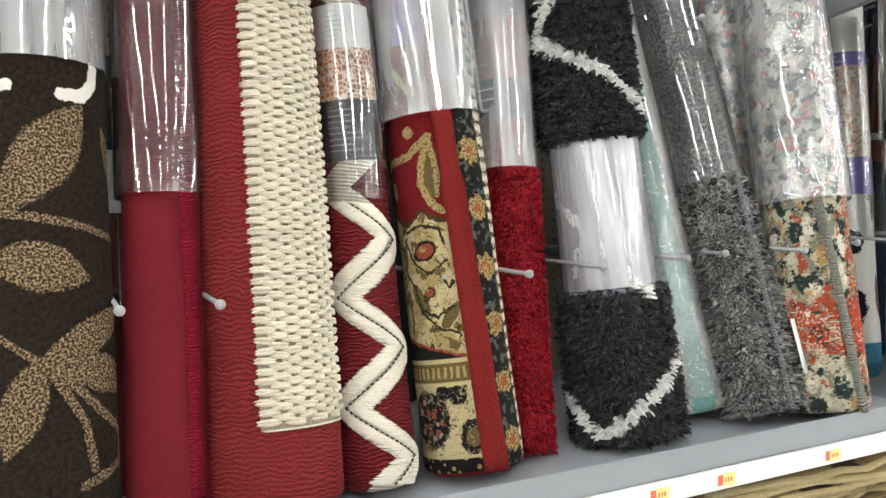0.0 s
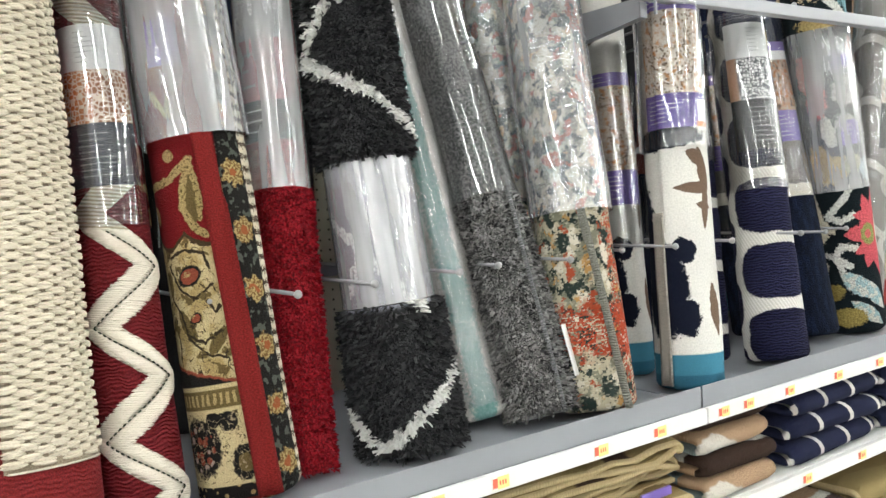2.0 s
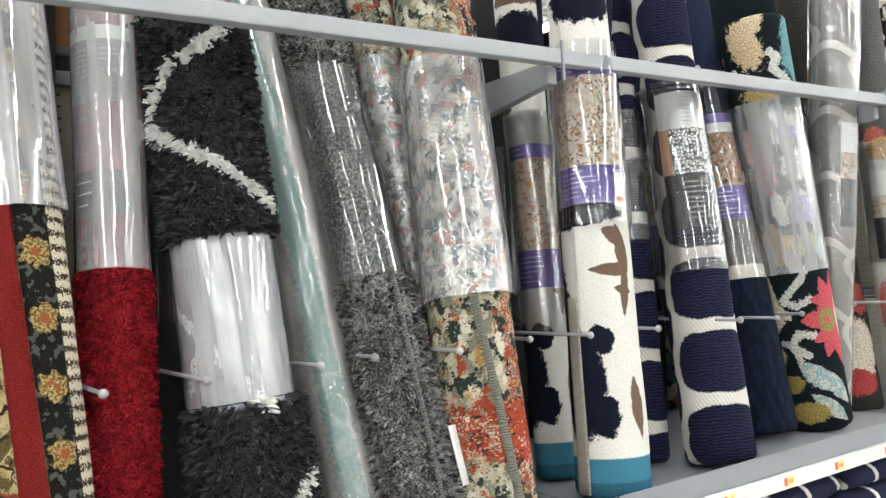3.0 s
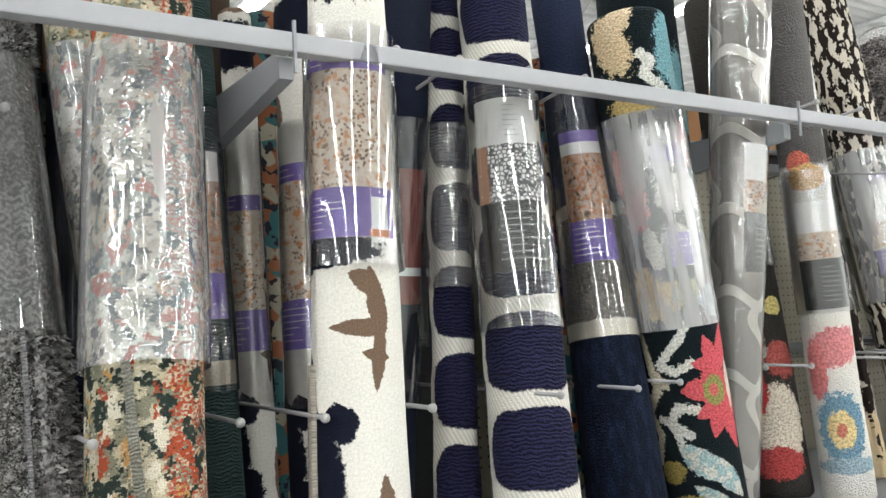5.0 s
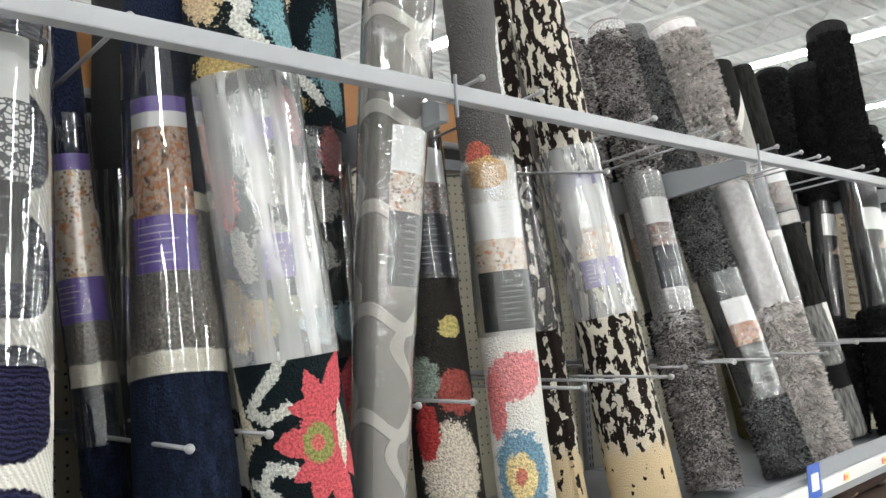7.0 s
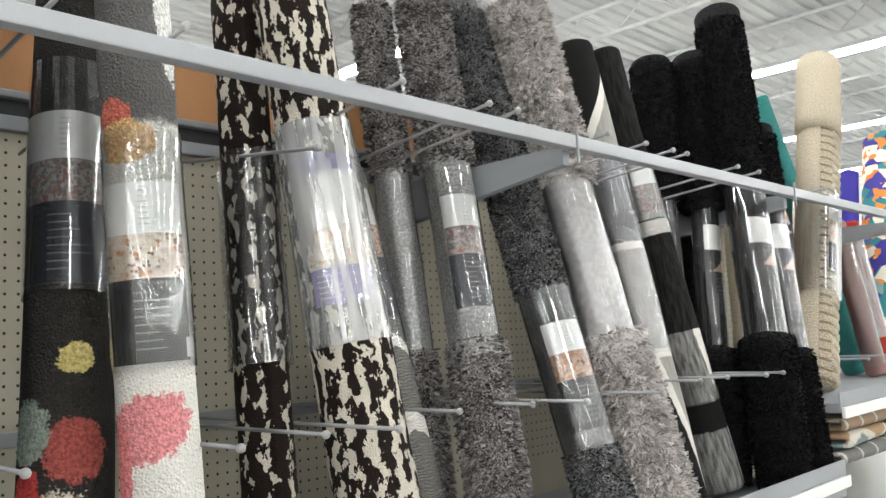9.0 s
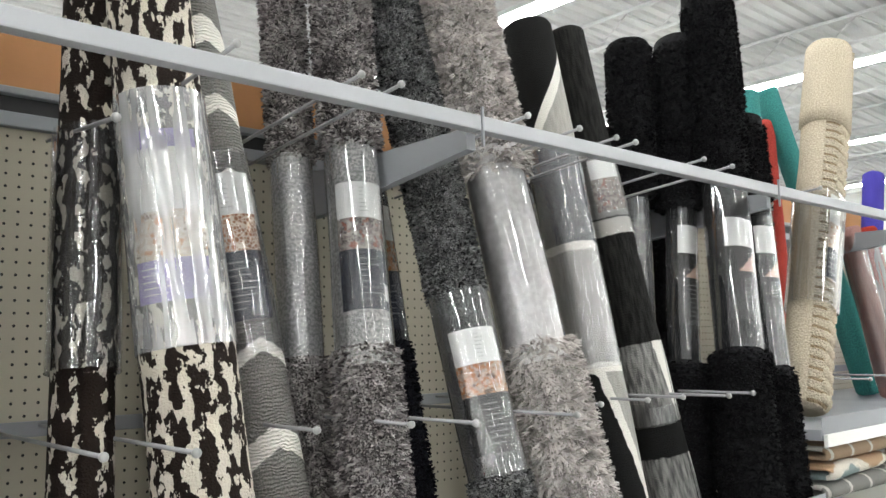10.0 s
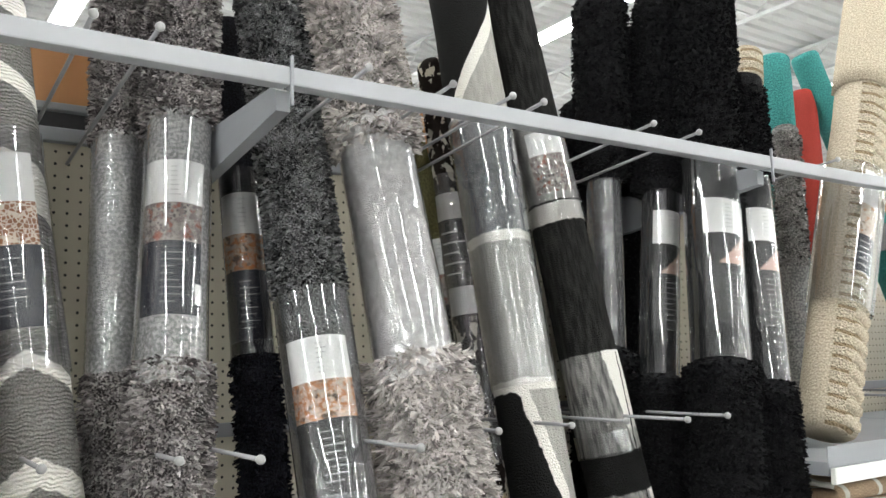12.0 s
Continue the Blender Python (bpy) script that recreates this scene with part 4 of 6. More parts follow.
def m_blossom(dark):
    g = Graph("blossom_rug")
    w = (g.noise(55, 3) - 0.5) * 0.7 + (g.noise(190, 3) - 0.5) * 0.5
    if dark:
        c = yarn(g, (0.035, 0.032, 0.03))
        items = (((0.0, 0.14, 0.07, 0.10, 0), (0.62, 0.55, 0.46)), ((0.03, 0.30, 0.05, 0.05, 0), (0.34, 0.08, 0.07)), ((-0.05, 0.33, 0.04, 0.05, 0), (0.25, 0.3, 0.26)), ((-0.05, 0.22, 0.03, 0.06, 0), (0.45, 0.05, 0.05)),
                 ((0.03, 0.44, 0.03, 0.025, 0), (0.6, 0.5, 0.2)), ((-0.02, 0.04, 0.07, 0.04, 0), (0.4, 0.06, 0.06)))
    else:
        c = g.mix(g.smooth(g.v + w * 0.03, 0.80, 0.82), yarn(g, (0.72, 0.70, 0.66), 0.12), yarn(g, (0.13, 0.125, 0.125)))
        items = (((-0.01, 0.345, 0.075, 0.050, 14), (0.62, 0.24, 0.25)), ((-0.065, 0.29, 0.03, 0.075, 0), (0.62, 0.2, 0.2)), ((-0.018, 0.145, 0.062, 0.088, 0), (0.16, 0.28, 0.38)), ((-0.020, 0.140, 0.036, 0.047, 0), (0.75, 0.6, 0.3)), ((-0.020, 0.138, 0.013, 0.018, 0), (0.6, 0.2, 0.14)),
                 ((-0.01, 0.05, 0.09, 0.02, 0), (0.3, 0.4, 0.46)), ((-0.035, 0.82, 0.03, 0.03, 0), (0.6, 0.16, 0.12)), ((-0.02, 0.78, 0.05, 0.035, 0), (0.65, 0.42, 0.2)), ((0.075, 1.0, 0.03, 0.12, 0), (0.72, 0.72, 0.7)))
    for q, col in items:
        c = g.mix(g.ell(*q, w), c, g.mix(g.smooth(g.noise(140, 2), 0.4, 0.65), shade(col, 1.15), shade(col, 0.75)))
    return g.done(c, nap(g, 300) + g.cells(200)[0], 0.004)


def m_mottle(dark=0.0):
    g = Graph("black_cream_mottled_rug")
    n = g.noise(1.0, 3, g.vec(g.u * 46, g.v * 27), 0.62)
    st = g.sin(g.u * 150 + 1.0) * 0.06
    fade = g.smooth(g.v + (g.noise(30, 2) - 0.5) * 0.12, 0.16, 0.10)
    ink = g.smooth(n + st - dark * 0.12 + fade * 0.16, 0.52, 0.505)
    cream = g.mix(g.noise(9, 2), (0.42, 0.39, 0.37), (0.72, 0.66, 0.53))
    c = g.mix(ink, g.mix(fade, cream, (0.56, 0.44, 0.28)), yarn(g, (0.016, 0.011, 0.009)))
    return g.done(c, nap(g, 260) - ink * 0.5, 0.005)


def m_wave():
    """Grey ground with white bands that climb and fall round the roll."""
    g = Graph("grey_wave_rug")
    n = (g.noise(60, 2) - 0.5) * 0.012
    tri = g.abs(g.frac(g.u / 0.22 + 0.36) - 0.5) * 2.0
    v = g.v + n + tri * 0.055
    m = None
    for at, half in ((0.275, 0.022), (0.452, 0.013), (0.765, 0.045), (0.955, 0.018), (1.12, 0.03)):
        q = g.smooth(g.abs(v - at), half + 0.003, half - 0.002)
        m = q if m is None else g.m("MAXIMUM", m, q)
    c = g.mix(m, yarn(g, (0.19, 0.185, 0.175), 0.35, 300), yarn(g, (0.78, 0.76, 0.71), 0.12))
    return g.done(c, woven(g, 0.007, 0.4) + m * 1.2, 0.004)


def m_geo(kind):
    g = Graph("geometric_rug")
    w = (g.noise(50, 2) - 0.5) * 0.012
    u, v = g.u + w, g.v + w
    streak = g.noise(1.0, 3, g.vec(g.u * 90, g.v * 16))
    grey = g.mix(g.smooth(streak, 0.3, 0.7), (0.07, 0.07, 0.07), (0.27, 0.265, 0.255))
    black, white = yarn(g, (0.009, 0.009, 0.009)), yarn(g, (0.72, 0.7, 0.66), 0.12)
    if kind == 0:
        c = g.mix(streak, (0.22, 0.215, 0.20), (0.44, 0.425, 0.40))
        c = g.mix(g.smooth(v, 0.375, 0.371) * g.smooth(u + v * 0.25, 0.072, 0.068), c, black)
        c = g.mix(g.smooth(g.abs(v - 0.378), 0.014, 0.011), c, white)
        c = g.mix(g.smooth(g.abs(u + v * 0.25 - 0.082), 0.014, 0.011) * g.smooth(v, 0.375, 0.37), c, white)
        c = g.mix(g.smooth(v + u * 0.35, 0.185, 0.18) * g.smooth(u - v * 0.5, -0.09, -0.094), c, black)
        c = g.mix(g.smooth(g.abs(v - 0.705), 0.016, 0.012), c, white)
        up = g.smooth(v, 1.0, 1.005)
        c = g.mix(up * g.smooth(v - u * 1.8, 1.135, 1.14), c, black)
        c = g.mix(up * g.smooth(g.abs(v - u * 1.8 - 1.12), 0.028, 0.024), c, white)
        c = g.mix(g.smooth(v, 0.71, 0.715) * g.smooth(v, 0.99, 0.985), c, (0.075, 0.08, 0.095))
    else:
        c = g.mix(g.smooth(streak, 0.3, 0.75), (0.006, 0.006, 0.006), (0.024, 0.0235, 0.0225))
        c = g.mix(g.smooth(v, 0.445, 0.441), c, grey)
        c = g.mix(g.smooth(v, 0.445, 0.441) * g.smooth(u + v * 0.15, 0.085, 0.089), c, white)
        c = g.mix(g.smooth(v, 0.227, 0.223) * g.smooth(v, 0.135, 0.14), c, black)
        c = g.mix(g.smooth(g.abs(u - 0.052 - v * 0.04), 0.003, 0.002) * g.smooth(v, 0.44, 0.435), c, black)
        c = g.mix(g.smooth(v, 0.75, 0.755) * g.smooth(v, 0.80, 0.795), c, white)
        c = g.mix(g.smooth(v, 0.80, 0.805) * g.smooth(v, 1.0, 0.995), c, (0.35, 0.34, 0.33))
    return g.done(c, nap(g, 260), 0.005)


def m_ribbed():
    g = Graph("cream_ribbed_rug")
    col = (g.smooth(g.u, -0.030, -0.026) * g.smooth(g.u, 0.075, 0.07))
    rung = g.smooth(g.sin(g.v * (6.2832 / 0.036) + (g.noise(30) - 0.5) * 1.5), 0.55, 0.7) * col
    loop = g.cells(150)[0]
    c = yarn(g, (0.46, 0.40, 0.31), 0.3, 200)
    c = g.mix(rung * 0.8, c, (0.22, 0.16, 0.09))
    return g.done(c, loop * (0.4 + col) + (1.0 - rung) * 1.5, 0.006)


def m_paint(name, colours, scale=14):
    g = Graph(name)
    a = g.cells(scale)[1]
    n = g.noise(scale, 2)
    c = g.mix(g.smooth(g.channel(a, 0), 0.45, 0.5), colours[0], colours[1])
    c = g.mix(g.smooth(g.channel(a, 1), 0.6, 0.62), c, colours[2])
    c = g.mix(g.smooth(n, 0.56, 0.58), c, colours[3])
    return g.done(c, nap(g), 0.003)


def m_pale_swirl():
    g = Graph("pale_teal_swirl_rug")
    n = g.noise(1.0, 4, g.vec(g.u * 22, g.v * 6), 0.6)
    fuzz = g.noise(140, 3)
    c = g.mix(g.smooth(n + (fuzz - 0.5) * 0.2, 0.35, 0.6), (0.40, 0.37, 0.33), (0.62, 0.60, 0.56))
    teal = g.smooth(g.abs(g.u - 0.012 + (n - 0.5) * 0.06) + (fuzz - 0.5) * 0.03, 0.034, 0.018)
    c = g.mix(teal, c, g.mix(fuzz, (0.07, 0.22, 0.20), (0.28, 0.44, 0.41)))
    return g.done(c, nap(g), 0.003)


FILM = film("clear_wrap", 0.028, 0.02, 0.05)
FILM_MILK = film("milky_wrap", 0.33, 0.035, 0.055)
FILM_CRUMPLED = film("crumpled_wrap", 0.11, 0.24, 0.05)
FILM_FOGGY = film("foggy_crumpled_wrap", 0.25, 0.30, 0.055)
FILM_DENSE = film("dense_foggy_wrap", 0.32, 0.06, 0.06)

# ---------------------------------------------------------------- printed wrap labels
PAPER = plain("label_white_paper", (0.76, 0.76, 0.75), 0.45, 0, 40, 0.03)
NAVY_INK = plain("label_navy_print", (0.010, 0.012, 0.026), 0.4, 0, 40, 0.1)
BLACK_INK = plain("label_black_print", (0.010, 0.010, 0.010), 0.4, 0, 40, 0.1)
PURPLE_INK = plain("label_purple_print", (0.17, 0.11, 0.40), 0.4, 0, 40, 0.08)
GREY_INK = plain("label_grey_print", (0.30, 0.30, 0.31), 0.4, 0, 40, 0.1)
ORANGE_INK = plain("label_orange_print", (0.6, 0.2, 0.06), 0.4, 0, 40, 0.1)
RED_INK = plain("label_red_brown_print", (0.20, 0.035, 0.022), 0.4, 0, 40, 0.1)


def m_photo(name, a, b, c, d):
    g = Graph(name)
    col = g.mix(g.smooth(g.noise(90, 3), 0.40, 0.60), a, b)
    e, cell = g.cells(150)
    col = g.mix(g.smooth(e, 0.42, 0.36) * g.smooth(g.noise(18, 1), 0.45, 0.5), col, c)
    col = g.mix(g.smooth(g.noise(60, 3, g.vec(g.v + 4, g.u)), 0.55, 0.66), col, d)
    return g.done(col, None, 0, 0.4)


PHOTO_ROOM = m_photo("label_room_photo", (0.66, 0.60, 0.52), (0.60, 0.50, 0.40), (0.24, 0.17, 0.12), (0.56, 0.27, 0.12))
PHOTO_GREY = m_photo("label_grey_photo", (0.24, 0.2, 0.19), (0.4, 0.36, 0.33), (0.14, 0.12, 0.12), (0.3, 0.12, 0.09))
PHOTO_ORANGE = m_photo("label_orange_photo", (0.46, 0.19, 0.07), (0.42, 0.34, 0.27), (0.55, 0.4, 0.3), (0.14, 0.09, 0.06))


def m_corner_photo():
    """A dark rug that lies slantwise on a pinkish floor."""
    g = Graph("label_dark_rug_photo")
    n = g.noise(70, 2)
    floor = g.mix(n, (0.42, 0.25, 0.20), (0.55, 0.40, 0.34))
    rug_part = g.smooth(g.frac(g.v * 9.0 + 0.3) * 0.09 - g.u * 0.9 + (n - 0.5) * 0.01, 0.012, 0.018)
    return g.done(g.mix(rug_part, floor, (0.025, 0.024, 0.024)), None, 0, 0.4)


PHOTO_DARK = m_corner_photo()


def m_honeycomb():
    g = Graph("label_honeycomb_photo")
    d, _ = g.cells(120, feature="DISTANCE_TO_EDGE", jitter=0.7)
    c = g.mix(g.smooth(d, 0.07, 0.11), (0.72, 0.62, 0.52), g.mix(g.smooth(g.u, -0.01, 0.03), (0.52, 0.19, 0.07), (0.3, 0.13, 0.06)))
    return g.done(c, None, 0, 0.4)


HONEY = m_honeycomb()


def m_net():
    g = Graph("label_net_photo")
    d, _ = g.cells(120, feature="DISTANCE_TO_EDGE", jitter=0.7)
    c = g.mix(g.smooth(d, 0.10, 0.15), (0.1, 0.1, 0.11), (0.8, 0.8, 0.79))
    c = g.mix(g.smooth(g.u, -0.035, -0.045), c, (0.55, 0.32, 0.2))
    return g.done(c, None, 0, 0.4)


NET = m_net()


def text_bars(R, parent, mat, a0, a1, s0, s1, rows, off, rng, size=0.17):
    """Lines of small print as thin raised bars."""
    V, F, U = [], [], []
    pitch = (s1 - s0) / rows
    for j in range(rows):
        s = s1 - (j + 0.5) * pitch
        a = a0
        end = a1 - rng.uniform(0.1, 0.6) * (a1 - a0)
        while a < end:
            w = rng.uniform(0.02, 0.07)
            b = min(a + w, end)
            k = len(V)
            hh = pitch * size * 0.5
            V += [R.point(a, s - hh, off), R.point(b, s - hh, off), R.point(b, s + hh, off), R.point(a, s + hh, off)]
            U += [(0, 0)] * 4
            F.append((k, k + 1, k + 2, k + 3))
            a = b + 0.028
    part("print_lines", mesh("print_lines", V, F, mat, U), parent, "small print")


def label(R, bands, a0, a1, s0, s1, off=0.002, seed=0, text=()):
    """A printed paper band under the wrap. bands from the top: (share, material); text: (band index, ink, rows, left share, right share)."""
    rng = random.Random(seed)
    tot = sum(b[0] for b in bands)
    base = R.patch("label", PAPER, a0, a1, s0, s1, off, "printed paper label")
    z, spans = s1, []
    for share, mt in bands:
        h = (s1 - s0) * share / tot
        spans.append((z - h, z))
        if mt is not PAPER:
            R.patch("print_block", mt, a0 + 0.004, a1 - 0.004, z - h, z, off + 0.0006, "", parent=base)
        z -= h
    for i, ink, rows, l, r in text:
        lo, hi = spans[i]
        m = (hi - lo) * 0.12
        text_bars(R, base, ink, a0 + (a1 - a0) * l, a0 + (a1 - a0) * r, lo + m, hi - m, rows, off + 0.0011, rng)
    return base


def white_label(R, a0, a1, s0, s1, photo=None, ink=None, seed=0):
    return label(R, [(29, PAPER), (25, photo or PHOTO_ORANGE), (46, ink or NAVY_INK)], a0, a1, s0, s1, seed=seed,
                 text=((0, GREY_INK, 7, 0.48, 0.66), (2, GREY_INK, 8, 0.38, 0.86)))


def purple_label(R, a0, a1, s0, s1, seed=0):
    return label(R, [(10, PURPLE_INK), (64, PHOTO_ROOM), (26, PURPLE_INK)], a0, a1, s0, s1, seed=seed,
                 text=((0, PAPER, 2, 0.1, 0.5), (2, PAPER, 6, 0.08, 0.62)))


# ---------------------------------------------------------------- the rugs, along the rack
def rug(text, base, top, r0, r1, height, mat, wraps=(), wrap=None, seam=None, z=None, pile=None, lump=0.003, seed=0, name="rolled_rug", bulge=0.0):
    R = Roll(name, text, base, top, r0, r1, height, seam, z, seed=seed, lump=lump, bulge=bulge, tight=wraps)
    R.body(mat, pile[0] if pile else None)
    for s0, s1 in wraps:
        R.sleeve(wrap or FILM, s0, min(s1, R.L - 0.01), 0.004 if seam is None else 0.010)
    if pile:
        pm, spans, kw = pile
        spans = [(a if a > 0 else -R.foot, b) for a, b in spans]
        # A layer in the pile's colour puts the shade between tufts into colour.
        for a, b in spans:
            R.patch("tuft_gap_shade", pm, -math.pi, math.pi, a + 0.014, min(b, R.L - 0.03), 0.0012, "layer in pile colour standing in for shade between tufts", na=40)
        R.pile(pm, [(a, min(b, R.L - 0.01)) for a, b in spans], seed=seed + 1, **kw)
    return R


RED_RIB = m_plain("red_ribbed_rug", (0.165, 0.017, 0.018), 0.0072, 0.0018)

R = rug("dark brown rug roll with looped tan leaves in clear wrap", (-0.029, 1.236), (-0.004, 1.405), 0.096, 0.099, 1.3, m_brown_leaf(), [(0.645, 1.25)], FILM_MILK, seed=1)
R = rug("plain crimson flatweave rug roll in clear wrap", (0.128, 1.236), (0.175, 1.405), 0.057, 0.053, 1.3, m_plain("crimson_rug", (0.15, 0.012, 0.018), 0.003, 0.0006, 700), [(0.473, 1.2)], seam=1.25, seed=2)
R.patch("edge_binding", m_plain("crimson_binding", (0.23, 0.008, 0.025), 0.004), 1.12, 1.3, 0.01, 1.2, 0.006, "folded crimson edge", thick=0.008, ns=20)
R = rug("narrow rug roll with printed label standing at the back", (0.084, 1.43), (0.134, 1.525), 0.03, 0.03, 1.2, m_plain("dark_red_rug", (0.1, 0.02, 0.02)), [(0.3, 1.1)], seed=3)
label(R, [(30, PHOTO_ORANGE), (30, BLACK_INK), (20, PAPER)], -1.2, 1.0, 0.45, 0.85)


# red rug with the cream braid
def cream_yarn(name, low, high):
    g = Graph(name)
    y = g.noise(1.0, 3, g.vec(g.u * 400, g.v * 900))
    return g.done(g.mix(g.noise(90, 2), g.mix(y, low, high), shade(high, 1.06)), y, 0.0016)


def braid(R, a0, a1, s0, s1, cols, pitch):
    """Columns of fat looped stitches, each a bead of two plies, staggered from column to column."""
    rng = random.Random(5)
    w = (a1 - a0) / cols * R.r0
    paths, fine = [], []
    for c in range(cols):
        for j in range(int((s1 - s0) / pitch)):
            u, s = a0 * R.r0 + (c + 0.5) * w + rng.uniform(-0.07, 0.07) * w, s0 + (j + 0.5 + (0.5 if c % 2 else 0)) * pitch + rng.uniform(-0.06, 0.06) * pitch
            tilt = rng.uniform(-0.10, 0.10) * pitch
            la = w * (0.90 + rng.uniform(-0.08, 0.08))
            for q in (-1, 1):
                ds = q * pitch * 0.14
                paths.append((u - la, s + ds - tilt, u + la, s + ds + tilt, 0.0005, 0.0052 + rng.uniform(-0.0014, 0.0012)))
            fine.append((u - la * 0.8, s - tilt - rng.uniform(0, 0.003), u + la * 0.8, s + tilt + rng.uniform(0, 0.003), 0.0018, 0.0054))
    yarns = cream_yarn("cream_braid", (0.36, 0.30, 0.21), (0.66, 0.60, 0.48))
    R.strands("braid", yarns, paths, 0.0036, "chunky cream braid", 2.0)
    R.strands("braid_ply", yarns, fine, 0.0021, "cream twisted ply", 2.0)
    R.strands("hem_thread", yarns, [(a0 * R.r0 + w * k * 0.5, s0 - 0.004, a0 * R.r0 + w * (k + 2) * 0.5, s0 - 0.004, 0.002, 0.001) for k in range(cols * 2 - 1)], 0.0016, "cream hem thread")


R = rug("thick red rug roll with a wide chunky cream braid", (0.282, 1.236), (0.312, 1.405), 0.103, 0.089, 1.35, RED_RIB, seed=4)
g = Graph("braid_ground")
R.patch("braid_ground", g.done(yarn(g, (0.30, 0.25, 0.18)), nap(g), 0.003), 0.24, 1.78, 0.118, 1.3, 0.002, "tan braid ground")
braid(R, 0.27, 1.77, 0.122, 1.3, 8, 0.0142)

R = rug("red rug roll with raised cream zigzag cord and printed label", (0.448, 1.246), (0.453, 1.415), 0.063, 0.049, 1.25, m_zigzag(), [(0.45, 1.15)], seed=5)
rng = random.Random(9)
hatch, dash = [], []
LEG, RISE = 0.115, 0.085
for leg in range(-1, 6):
    up = 1 if leg % 2 else -1
    sa = 0.045 + leg * RISE
    ua = 0.091 if up < 0 else -0.024
    L = math.hypot(LEG, RISE)
    du, ds = up * LEG / L, RISE / L
    for j in range(int(L / 0.0046)):
        d = (j + 0.5) * 0.0046
        u, s = ua + du * d, sa + ds * d
        if not 0.008 < s < 0.445:
            continue
        for side in (-1, 1):
            end = min(max(u + side * (0.041 + rng.uniform(-0.002, 0.002)), -0.064), 0.122)
            drop = -0.006 * side + rng.uniform(-0.0008, 0.0008)
            hatch.append((u + side * 0.0012, s, end, s + drop, 0.0016, 0.0014 + rng.uniform(-0.0004, 0.0004)))
        if j % 2 == 0:
            dash.append((u - du * 0.0032, s - ds * 0.0032, u + du * 0.0032, s + ds * 0.0032, 0.0044, 0.0))
R.strands("zigzag_cord", cream_yarn("cream_cord", (0.46, 0.40, 0.31), (0.72, 0.67, 0.57)), hatch, 0.0027, "raised cream zigzag cord")
R.strands("cord_stitch", m_plain("dark_green_thread", (0.02, 0.035, 0.02)), dash, 0.0013, "dark green stitches")
label(R, [(30, PAPER), (35, HONEY), (41, NAVY_INK)], -1.15, 1.35, 0.512, 0.765, seed=2, text=((0, GREY_INK, 7, 0.42, 0.7), (2, GREY_INK, 8, 0.35, 0.85)))

R = rug("persian style rug roll in red, gold and black in clear wrap", (0.612, 1.236), (0.579, 1.405), 0.082, 0.075, 1.3, m_persian(), [(0.583, 1.2)], FILM_MILK, seam=0.62, seed=6)
R.patch("edge_binding", m_plain("red_velvet", (0.16, 0.013, 0.012), 0, 0.003, 420, 0.3), 0.40, 0.78, 0.006, 0.583, 0.013, "red velvet edge", thick=0.016, ns=24, twist=-0.20)
label(R, [(1, PURPLE_INK)], -0.5, 0.22, 0.70, 0.775)

RED_SHAG = m_shag("red_shag", (0.13, 0.004, 0.008), (0.36, 0.016, 0.026))
R = rug("bright red shag rug roll with grey printed label", (0.733, 1.276), (0.786, 1.445), 0.05, 0.054, 1.25, RED_SHAG, [(0.50, 1.15)], FILM_MILK, pile=(RED_SHAG, [(0.0, 0.50)], dict(length=0.010, step=0.0034, width=0.0030)), seed=7)
ROSE_INK = plain("label_rose_print", (0.34, 0.10, 0.12), 0.4, 0, 40, 0.1)
label(R, [(10, PAPER), (44, GREY_INK), (46, ROSE_INK), (30, BLACK_INK)], -1.1, 1.1, 0.585, 0.90, 0.0025, 3, ((1, PAPER, 9, 0.1, 0.95), (2, GREY_INK, 3, 0.1, 0.5), (3, PAPER, 3, 0.15, 0.9)))

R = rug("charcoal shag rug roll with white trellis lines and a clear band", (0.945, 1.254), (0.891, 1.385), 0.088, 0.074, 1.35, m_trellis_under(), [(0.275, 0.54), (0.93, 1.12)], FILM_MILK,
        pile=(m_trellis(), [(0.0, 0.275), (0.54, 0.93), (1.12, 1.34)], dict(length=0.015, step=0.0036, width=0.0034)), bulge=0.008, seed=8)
label(R, [(10, PURPLE_INK), (20, PAPER)], -1.0, 0.9, 0.94, 1.08)

R = rug("pale teal and white rug roll wrapped whole in plastic", (1.149, 1.307), (1.065, 1.570), 0.068, 0.052, 1.3, m_pale_swirl(), [(0.03, 1.25)], FILM_CRUMPLED, seed=9)
R = rug("narrow wrapped rug roll with a white text label", (1.344, 1.481), (1.110, 1.575), 0.037, 0.034, 1.25, m_plain("dun_rug", (0.2, 0.18, 0.15)), [(0.2, 1.2)], seed=10)
label(R, [(20, PAPER), (20, GREY_INK), (20, PAPER)], -1.0, 1.0, 0.5, 0.85, seed=4, text=((0, BLACK_INK, 3, 0.1, 0.8), (2, GREY_INK, 5, 0.1, 0.9)))

GREY_SHAG = m_shag("grey_shag", (0.035, 0.034, 0.035), (0.36, 0.35, 0.34), 330)
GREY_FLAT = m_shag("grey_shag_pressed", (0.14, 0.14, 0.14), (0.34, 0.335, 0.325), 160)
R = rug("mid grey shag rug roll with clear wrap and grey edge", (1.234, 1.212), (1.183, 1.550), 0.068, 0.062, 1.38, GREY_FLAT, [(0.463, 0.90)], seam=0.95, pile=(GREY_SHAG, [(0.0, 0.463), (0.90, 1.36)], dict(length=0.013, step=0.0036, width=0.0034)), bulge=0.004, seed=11)
